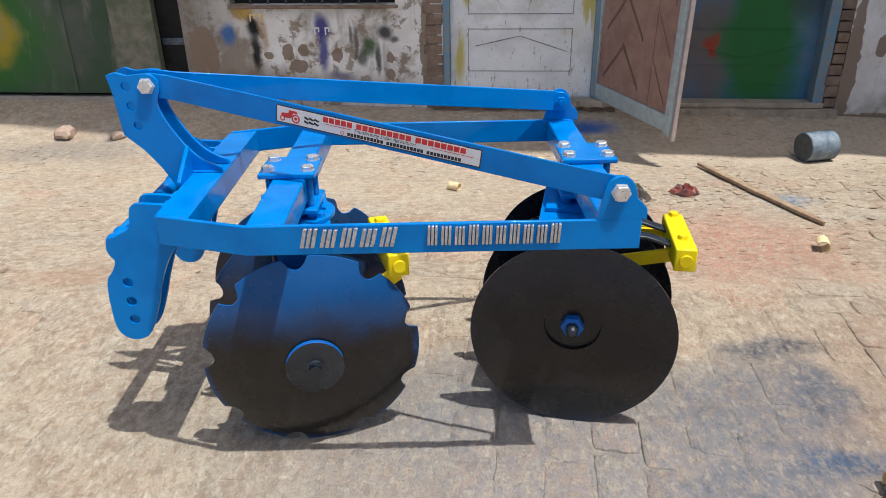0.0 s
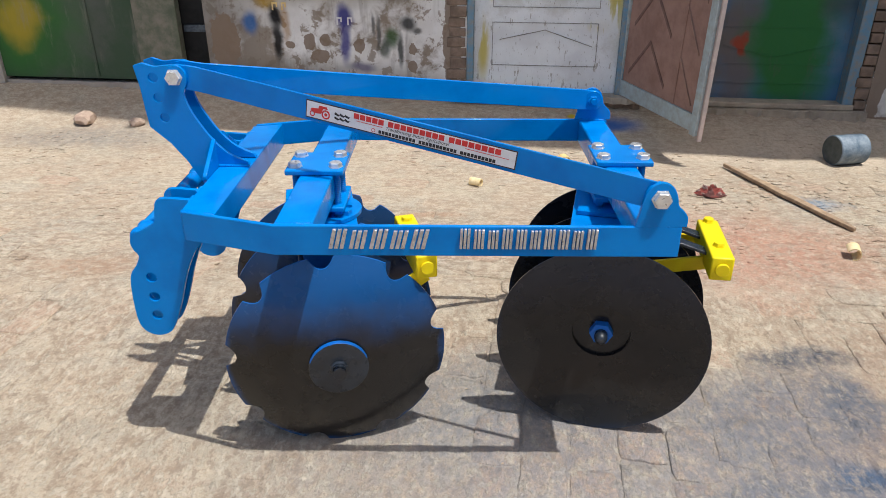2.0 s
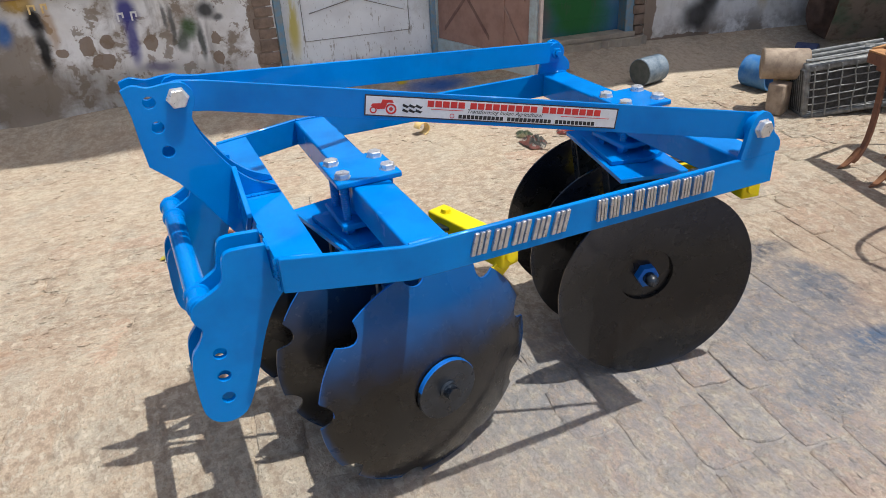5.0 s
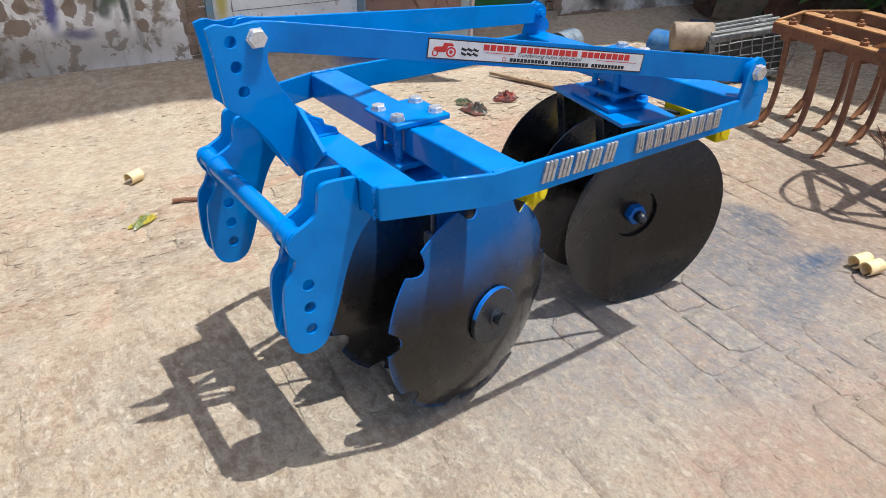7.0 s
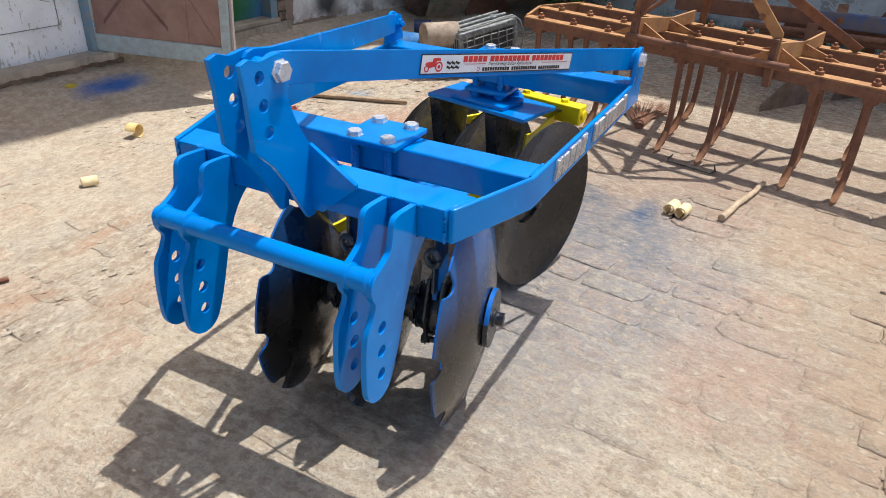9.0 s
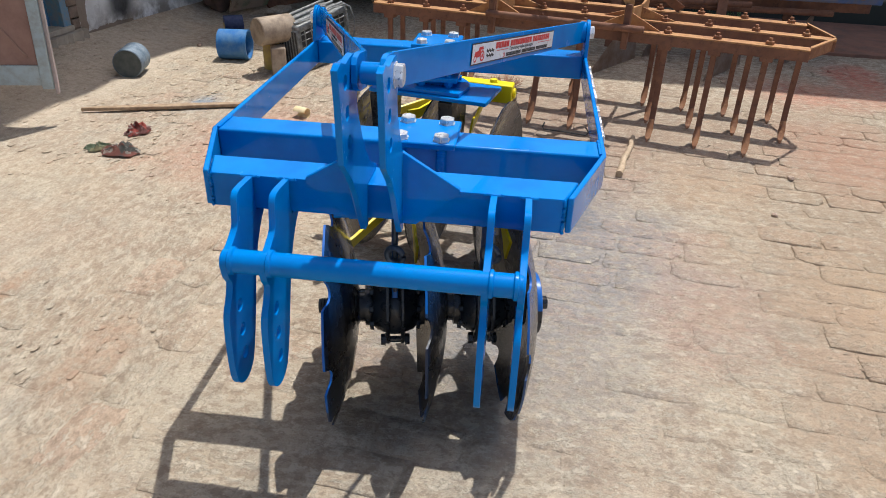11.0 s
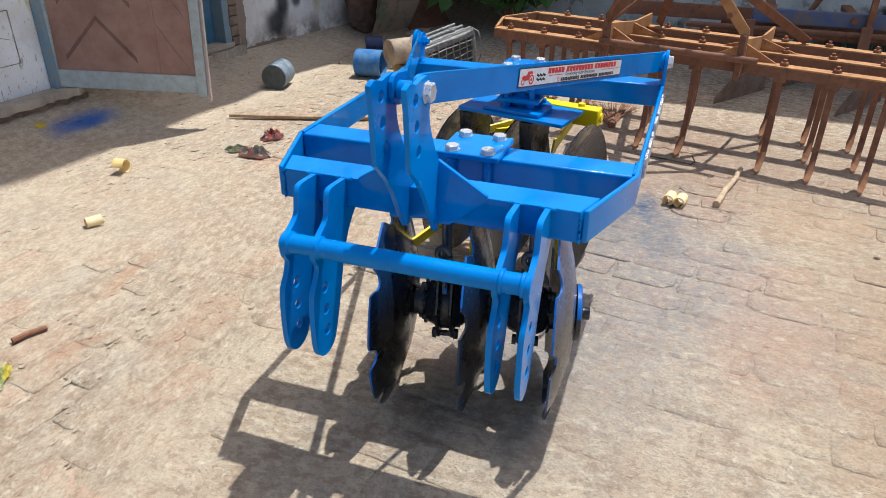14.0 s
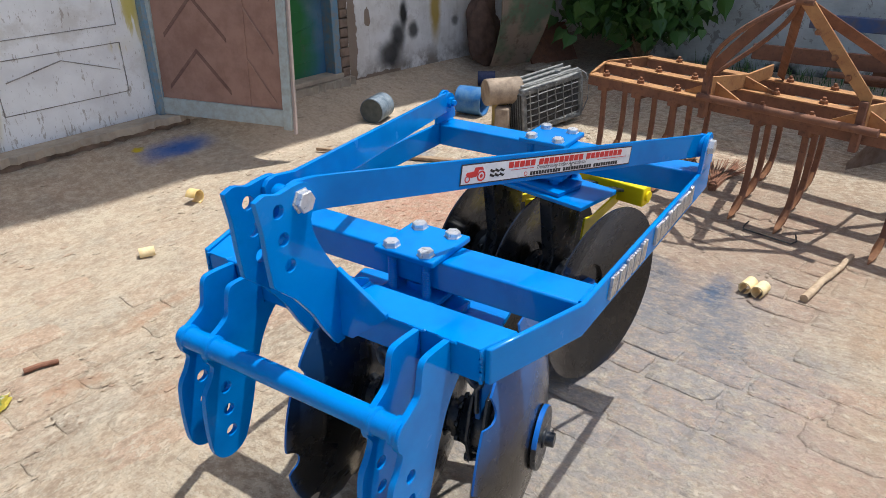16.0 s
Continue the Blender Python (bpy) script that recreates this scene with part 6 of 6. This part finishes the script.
def build_bush():
    global LEAF
    k = Nodes("fig leaf")
    own = k.geo.outputs["Random Per Island"]
    col = k.mix(own, (0.034, 0.100, 0.020), (0.100, 0.205, 0.045))
    LEAF = k.done(col, 0.42, 0.0, k.noise(60, 3), 0.001, 0.4)
    b = thing("fig_bush", "leafy green sacred-fig bush against the back wall", "bush", pose(5.30, 3.35, 0))
    rng = random.Random(21)
    twigs = []
    for i in range(26):
        a, l = rng.uniform(0, 2 * math.pi), rng.uniform(0.5, 1.25)
        tip = Vector((min(math.cos(a) * l * 0.62 - 0.10, 0.36), math.sin(a) * l * 0.85, rng.uniform(0.65, 1.75)))
        pts = [Vector((0, 0, 0)).lerp(tip, q) + Vector((0, 0, 0.25 * q * (1 - q))) for q in (0, 0.25, 0.5, 0.75, 1)]
        part("branch", tube_line(pts, 0.016, 6, None, 0.004), WOOD, b)
        twigs.append(pts)
    verts, faces = [], []
    shape = [(0, 0), (0.38, -0.10), (0.52, 0.20), (0.36, 0.58), (0.10, 0.92), (0, 1.28), (-0.10, 0.92), (-0.36, 0.58), (-0.52, 0.20), (-0.38, -0.10)]
    for i in range(2000):
        pts = twigs[rng.randrange(len(twigs))]
        q = rng.uniform(0.22, 1.08)
        c = pts[0].lerp(pts[-1], q) + Vector((rng.gauss(-0.06, 0.16), rng.gauss(0, 0.20), rng.gauss(0.02, 0.14)))
        c.x = min(c.x, 0.34 + 0.08 * c.y) if c.y < 0.1 else c.x
        s = rng.uniform(0.075, 0.165)
        c.z = max(c.z, rng.uniform(0.30, 0.65))
        m = Matrix.Translation(c) @ pose(0, 0, 0, 0, 0, rng.uniform(0, 360)) @ pose(0, 0, 0, rng.uniform(-150, -95), rng.uniform(-28, 28), 0) @ Matrix.Scale(s, 4)
        n = len(verts)
        for x, y in shape:
            verts.append(tuple(m @ Vector((x, y, 0.10 * abs(x) - 0.12 * y * y))))
        verts.append(tuple(m @ Vector((0, 0.45, -0.05))))
        faces += [(n + j, n + (j + 1) % 10, n + 10) for j in range(10)]
    me = bpy.data.meshes.new("leaves")
    me.from_pydata(verts, [], faces)
    me.materials.append(LEAF)
    o = new("crown", me)
    o.parent = b
    tagged(o, "heart-shaped green leaves", kind="stuff")


build_bush()


def build_weeds():
    rng = random.Random(8)
    verts, faces = [], []
    for i in range(380):
        y = rng.uniform(-0.2, 2.9)
        x = 5.50 + 0.0787 * y - abs(rng.gauss(0, 0.22))
        h, a = rng.uniform(0.03, 0.18), rng.uniform(0, 6.3)
        d = Vector((math.cos(a), math.sin(a), 0))
        s = Vector((-d.y, d.x, 0)) * 0.004
        n = len(verts)
        z = rise(x, y) - 0.01
        for q, w in ((0, 1), (0.5, 0.8), (1, 0.05)):
            c = Vector((x, y, z)) + d * (0.5 * h * q * q) + Vector((0, 0, h * q))
            verts += [tuple(c - s * w), tuple(c + s * w)]
        faces += [(n, n + 1, n + 3, n + 2), (n + 2, n + 3, n + 5, n + 4)]
    me = bpy.data.meshes.new("weeds")
    me.from_pydata(verts, [], faces)
    me.materials.append(LEAF)
    tagged(new("weeds", me), "thin green weeds along the wall foot", "weeds", kind="stuff")


build_weeds()


# ---- small things on the yard ----
def on_ground(x, y, rz=0.0, dz=0.0):
    return pose(x, y, ground_height(x, y) + dz, 0, 0, rz)


def build_litter():
    def bent(p0, p1, r0, r1, wob, seed, n=8):
        rng = random.Random(seed)
        p0, p1 = Vector(p0), Vector(p1)
        return [p0.lerp(p1, i / n) + Vector((rng.uniform(-wob, wob), rng.uniform(-wob, wob), 0)) for i in range(n + 1)]

    t = thing("wooden_lath", "long thin weathered wooden lath lying on the yard", "stick")
    pts = bent((1.712, 4.315, 0.022), (2.04, 3.345, 0.016), 0, 0, 0.004, 1)
    part("lath", strip([(p, Vector((0.021, 0.006, 0)) * w, (0, 0, 1)) for p, w in zip(pts, (0.35, 0.8, 0.95, 1.05, 1.1, 1.05, 1.0, 0.85, 0.4))], 0.020), WOOD, t, bevel=0.003)
    t = thing("peeled_branch", "short pale peeled branch lying on the bricks", "stick")
    part("branch", tube_line(bent((1.364, 1.29, 0.018), (1.905, 1.158, 0.015), 0, 0, 0.005, 4), 0.0175, 12, None, 0.0125), BARK, t)
    t = thing("broken_twig", "short reddish broken twig", "twig")
    part("twig", tube_line([(-0.69, 3.58, 0.014), (-0.64, 3.565, 0.015), (-0.583, 3.535, 0.013)], 0.011, 8, None, 0.009), TWIG, t)
    rng = random.Random(31)
    t = thing("twig_broom", "bundle of brown broom twigs lying under the cultivator", "broom", pose(2.40, 1.93, 0, 0, 0, 12))
    bm = bmesh.new()
    for i in range(70):
        a = rng.uniform(-0.22, 0.22)
        h = rng.uniform(0.004, 0.028)
        tube_line([(0, rng.uniform(-0.02, 0.02), h), (0.22, a * 0.35, h + 0.004), (0.48 + rng.uniform(-0.12, 0.1), a * 1.0, rng.uniform(0.003, 0.02))], 0.0026, 4, bm)
    tagged(part("twig_head", bm, TWIG, t), "thin reddish twigs", kind="stuff")
    part("binding", lathe([(0.022, 0), (0.026, 0.005), (0.026, 0.02), (0.022, 0.025)], (0.02, 0, 0.026), (1, 0, 0), 16), TWIG, t)

    def roll(name, label, x, y, rz, r, l, mat, open_deg=300, pair=False):
        o = thing(name, label, "offcut", on_ground(x, y, rz, r - 0.001), group="curled offcuts on the yard")
        for dx in ((-r * 0.95, r * 0.95) if pair else (0.0,)):
            bm = bmesh.new()
            n = 22
            rows = []
            for i in range(n + 1):
                a = radians(-90 + (open_deg * i / n if dx <= 0 else -open_deg * i / n))
                rr = r * (0.92 + 0.10 * i / n)
                rows.append([bm.verts.new((dx + q * math.cos(a), e, q * math.sin(a))) for q in (rr, rr - 0.005) for e in (-l / 2, l / 2)])
            for q, e in zip(rows, rows[1:]):
                for i, j in ((0, 1), (1, 3), (3, 2), (2, 0)):
                    bm.faces.new((q[i], q[j], e[j], e[i]))
            bm.faces.new((rows[0][0], rows[0][1], rows[0][3], rows[0][2])), bm.faces.new((rows[-1][0], rows[-1][1], rows[-1][3], rows[-1][2]))
            part("curl", bm, mat, o)

    roll("curled_offcut", "cream double-curled offcut lying on the bricks", 1.333, 1.48, 78, 0.028, 0.075, CREAM, 330, True)
    roll("curled_offcut", "cream rolled offcut lying on the bricks", 0.145, 3.99, 60, 0.026, 0.070, CREAM)
    roll("curled_offcut", "ochre open-curled offcut standing on the yard", 0.706, 4.314, 10, 0.042, 0.060, OCHRE, 260)
    roll("curled_offcut", "cream curled offcut beside the red stain", 1.885, 3.062, -20, 0.032, 0.080, CREAM, 250)
    roll("curled_offcut", "cream rolled offcut on the bare yard", -0.769, 3.921, -60, 0.030, 0.075, CREAM)

    def crumple(name, label, category, x, y, sx, sy, h, mat, seed):
        """A cloth thrown down: a ragged round outline drawn into folds."""
        rng = random.Random(seed)
        bm = bmesh.new()
        n, m = 40, 14
        rows = []
        for i in range(m):
            r = (i + 0.4) / (m - 0.6)
            row = []
            for j in range(n):
                a = 2 * math.pi * j / n
                c, d = math.cos(a), math.sin(a)
                edge = 0.78 + 0.42 * noise.noise((c * 1.7 + seed, d * 1.7, 0)) + 0.09 * noise.noise((c * 4, d * 4, seed))
                u, v = r * c * edge, r * d * edge
                fold = 1 - abs(noise.noise((u * 2.0 + seed, v * 1.7, 2.0))) * 3.2
                fine = 1 - abs(noise.noise((u * 5.0, v * 4.4 + seed, 7.0))) * 2.6
                z = h * (1 - r**2.5) * (0.22 + 0.62 * max(fold, 0) + 0.28 * max(fine, 0)) + h * 0.06 * r
                row.append(bm.verts.new((u * sx * 0.62 + 0.012 * noise.noise((u * 4, v * 4, seed)), v * sy * 0.62, max(z, 0) + 0.004)))
            rows.append(row)
        for p, q in zip(rows, rows[1:]):
            for j in range(n):
                bm.faces.new((p[j], p[(j + 1) % n], q[(j + 1) % n], q[j]))
        bm.faces.new(rows[0])
        bmesh.ops.solidify(bm, geom=bm.faces[:], thickness=0.003)
        o = thing(name, label, category, on_ground(x, y, rng.uniform(0, 360), 0.002))
        part("cloth", bm, mat, o, smooth=60)

    crumple("rag", "crumpled dirty dark rag on the yard", "rag", 1.19, 3.79, 0.25, 0.15, 0.055, RAG, 3)
    crumple("rag", "small grey-green crumpled rag beside the dark one", "rag", 1.215, 3.935, 0.17, 0.09, 0.035, RAG_GREEN, 6)
    crumple("rag", "crumpled dirty red rag on the yard", "rag", 1.475, 3.86, 0.17, 0.12, 0.055, RAG_RED, 9)
    crumple("torn_wrapper", "torn green and white wrapper with leaves", "litter", -0.85, 3.47, 0.16, 0.07, 0.03, WRAPPER, 14)
    t = thing("rubber_strip", "thin black rubber strip bent on the ground", "scrap", pose(0, 0, 0))
    part("strip", tube_line([(2.06, 1.655, 0.012), (2.00, 1.665, 0.010), (1.955, 1.66, 0.010), (1.925, 1.55, 0.012), (1.895, 1.425, 0.012), (1.93, 1.405, 0.016), (1.99, 1.42, 0.022)], 0.0042, 6), WIRE, t)
    rng = random.Random(17)
    for x, y, r, lab in ((-2.72, 5.20, 0.075, "broken piece of brick on the yard"), (-2.32, 5.17, 0.055, "small flat stone on the yard"), (1.50, 0.42, 0.018, "small stone on the bricks"), (1.05, 0.62, 0.014, "small stone on the bricks"), (3.3, 4.3, 0.02, "small stone by the wall")):
        bm = bmesh.new()
        bmesh.ops.create_icosphere(bm, subdivisions=2, radius=r)
        for v in bm.verts:
            v.co *= 1 + 0.30 * noise.noise(v.co * (1.4 / r) + Vector((x, y, 0)))
            v.co.z = max(v.co.z * 0.75, -r * 0.4)
        o = part("stone", bm, STONE, label=lab, smooth=25)
        o.matrix_basis = on_ground(x, y, rng.uniform(0, 360), r * 0.38)
        tagged(o, category="stone", group="stones on the yard")
    # dry leaves and crumbs along the foot of the wall
    verts, faces = [], []
    for i in range(700):
        if i < 420:
            x, y = rng.uniform(1.4, 3.9), 0
            y = rng.uniform(3.75, 4.6) - 0.1 * (x - 1.5)
        else:
            x, y = rng.uniform(-3.0, 3.2), rng.uniform(-0.3, 4.7)
        s = rng.uniform(0.003, 0.014) if i < 420 else rng.uniform(0.0015, 0.005)
        a = rng.uniform(0, 6.3)
        z = ground_height(x, y) + 0.003
        n = len(verts)
        for k in range(4):
            q = a + k * math.pi / 2
            verts.append((x + s * math.cos(q) * (1.6 if k % 2 else 0.7), y + s * math.sin(q) * (1.6 if k % 2 else 0.7), z + rng.uniform(-0.002, s * 0.25)))
        verts.append((x, y, z + s * 0.22))
        faces += [(n + k, n + (k + 1) % 4, n + 4) for k in range(4)]
    me = bpy.data.meshes.new("crumbs")
    me.from_pydata(verts, [], faces)
    me.materials.append(plain("dry leaf crumbs", (0.34, 0.25, 0.17), (0.48, 0.38, 0.27), 0.9, 3))
    tagged(new("leaf_crumbs", me), "dry leaf crumbs and chips scattered on the ground", "debris", kind="stuff")


build_litter()


def build_flakes():
    """Crumbs and thin flakes of crust that have lifted off the bricks."""
    rng = random.Random(77)
    verts, faces = [], []
    for i in range(14000):
        x, y = rng.uniform(-2.6, 2.9), rng.uniform(-0.2, 4.3)
        if noise.noise((x * 1.3, y * 1.3, 12.0)) + 0.5 * noise.noise((x * 4.0, y * 4.0, 3.0)) < rng.uniform(-0.15, 0.55):
            continue
        s, a = 0.0020 + 0.007 * rng.random() ** 3.5, rng.uniform(0, 6.3)
        z = max(ground_height(x, y), dirt_height(x, y))
        tilt, thick = rng.uniform(-0.15, 0.15), s * rng.uniform(0.10, 0.22)
        long_x, long_y = (0.6, 1.5) if y < 2.75 else (1.4, 0.65)
        n, m = len(verts), rng.choice((5, 6, 7))
        ring_ = [(long_x * s * rng.uniform(0.6, 1.2) * math.cos(a + 6.283 * k / m), long_y * s * rng.uniform(0.6, 1.2) * math.sin(a + 6.283 * k / m)) for k in range(m)]
        for h, wide in ((-0.001, 1.5), (thick, 1.0)):
            verts += [(x + p * wide, y + q * wide, z + h + tilt * p) for p, q in ring_]
        faces.append(tuple(n + m + k for k in range(m)))
        faces += [(n + k, n + (k + 1) % m, n + m + (k + 1) % m, n + m + k) for k in range(m)]
    for i in range(3600):
        x, y = rng.uniform(-3.6, 3.6), rng.uniform(2.9, 5.0)
        if noise.noise((x * 2.0, y * 2.0, 4.0)) < rng.uniform(-0.45, 0.3) + (0.0 if x > 1.0 else 0.25):
            continue
        s, a = 0.005 + (0.024 if x > 1.0 else 0.015) * rng.random() ** 2.5, rng.uniform(0, 6.3)
        z = max(ground_height(x, y), dirt_height(x, y)) + 0.001
        lift, ang, n, m = rng.uniform(0.03, 0.22 if x > 1.0 else 0.12), rng.uniform(0, 6.3), len(verts), 7
        ring_ = [(1.3 * s * rng.uniform(0.6, 1.2) * math.cos(a + 6.283 * k / m), 0.8 * s * rng.uniform(0.6, 1.2) * math.sin(a + 6.283 * k / m)) for k in range(m)]
        for h in (-0.001, 0.0018):
            verts += [(x + p, y + q, z + h + lift * max(0.0, p * math.cos(ang) + q * math.sin(ang))) for p, q in ring_]
        faces.append(tuple(n + m + k for k in range(m)))
        faces += [(n + k, n + (k + 1) % m, n + m + (k + 1) % m, n + m + k) for k in range(m)]
    me = bpy.data.meshes.new("flakes")
    me.from_pydata(verts, [], faces)
    me.materials.append(BRICK_REST)
    tagged(new("clay_flakes", me), "thin clay flakes scattered over the worn bricks", "debris", kind="stuff")


build_flakes()


# ---- paving bricks, last ----
def brick_outline(rng, w, l):
    """A worn brick from above, its edges eaten and one corner sometimes gone."""
    pts = []
    lost = rng.randrange(8)
    for e, (x0, y0, x1, y1) in enumerate(((-w, -l, w, -l), (w, -l, w, l), (w, l, -w, l), (-w, l, -w, -l))):
        n = 4 if e % 2 == 0 else 8
        for i in range(n):
            t = (i + (0.25 if i == 0 else 0)) / n
            bite = 0.80 if i == 0 and lost == e else rng.uniform(0.965, 1.012)
            pts.append(((x0 + (x1 - x0) * t) * bite + rng.uniform(-0.003, 0.003), (y0 + (y1 - y0) * t) * bite + rng.uniform(-0.004, 0.004)))
    return pts


def build_bricks():
    rng = random.Random(42)
    w, l, gap = 0.0705, 0.1265, 0.007
    shapes = []
    for i in range(16):
        pts = brick_outline(rng, w, l)
        n = len(pts)
        verts = [(x * 1.01, y * 1.005, -0.030) for x, y in pts] + [(x, y, -0.0030) for x, y in pts]
        verts += [(x * 0.95, y * 0.97, rng.uniform(-0.0012, 0.0004)) for x, y in pts] + [(x * 0.5, y * 0.6, rng.uniform(-0.0010, 0.0008)) for x, y in pts]
        verts.append((0, 0, rng.uniform(-0.0008, 0.0006)))
        faces = [(r * n + j, r * n + (j + 1) % n, (r + 1) * n + (j + 1) % n, (r + 1) * n + j) for r in (0, 1, 2) for j in range(n)]
        faces += [(3 * n + j, 3 * n + (j + 1) % n, 4 * n) for j in range(n)]
        shapes.append((verts, faces))
    spots = []
    cw, cl = 2 * w + gap, 2 * l + gap

    def lay(x, y, quarter):
        if rng.random() < 0.03 or y - 0.148 * x > 4.15:
            return
        z = ground_height(x, y) + rng.gauss(0.0, 0.0010)
        spots.append((x + rng.uniform(-0.003, 0.003), y + rng.uniform(-0.005, 0.005), z, rng.uniform(-1.6, 1.6) + quarter, rng.uniform(-0.35, 0.35), rng.uniform(-0.2, 0.2), rng.randrange(16)))

    # south of y = 2.75 the courses run along y, north of it along x
    for i in range(int(8.4 / cw)):
        off = (i % 2) * cl / 2 + rng.uniform(-0.05, 0.05)
        for j in range(int(4.6 / cl)):
            lay(-4.0 + i * cw, 2.62 - j * cl - off, 0)
    for j in range(14):
        off = (j % 2) * cl / 2 + rng.uniform(-0.05, 0.05)
        for i in range(int(8.4 / cl)):
            lay(-4.0 + i * cl + off, 2.82 + j * cw, 90)
    turn = pose(-0.2, 1.8, 0, 0, 0, -8.5) @ Matrix.Translation((0.2, -1.8, 0))

    def place(s):
        return turn @ pose(s[0], s[1], s[2], s[5], s[4], s[3])

    spots.sort(key=lambda s: (s[0] + 0.7) ** 2 + (s[1] - 1.25) ** 2)
    meshes = []
    for v, f in shapes:
        me = bpy.data.meshes.new("brick")
        me.from_pydata(v, [], f)
        me.polygons.foreach_set("use_smooth", [True] * len(f))
        me.materials.append(BRICK_ONE)
        meshes.append(me)
    for s in spots[:300]:
        b = new("brick", meshes[s[6]])
        b.parent = ground
        b.matrix_basis = place(s)
    verts, faces = [], []
    for s in spots[300:]:
        m, (v, f), n = place(s), shapes[s[6]], len(verts)
        verts += [tuple(m @ Vector(p)) for p in v]
        faces += [tuple(n + i for i in q) for q in f]
    me = bpy.data.meshes.new("paving")
    me.from_pydata(verts, [], faces)
    me.polygons.foreach_set("use_smooth", [True] * len(faces))
    me.materials.append(BRICK_REST)
    o = new("paving", me)
    o.parent = ground
    tagged(o, "worn bricks half sunk in dirt", kind="stuff")


build_bricks()
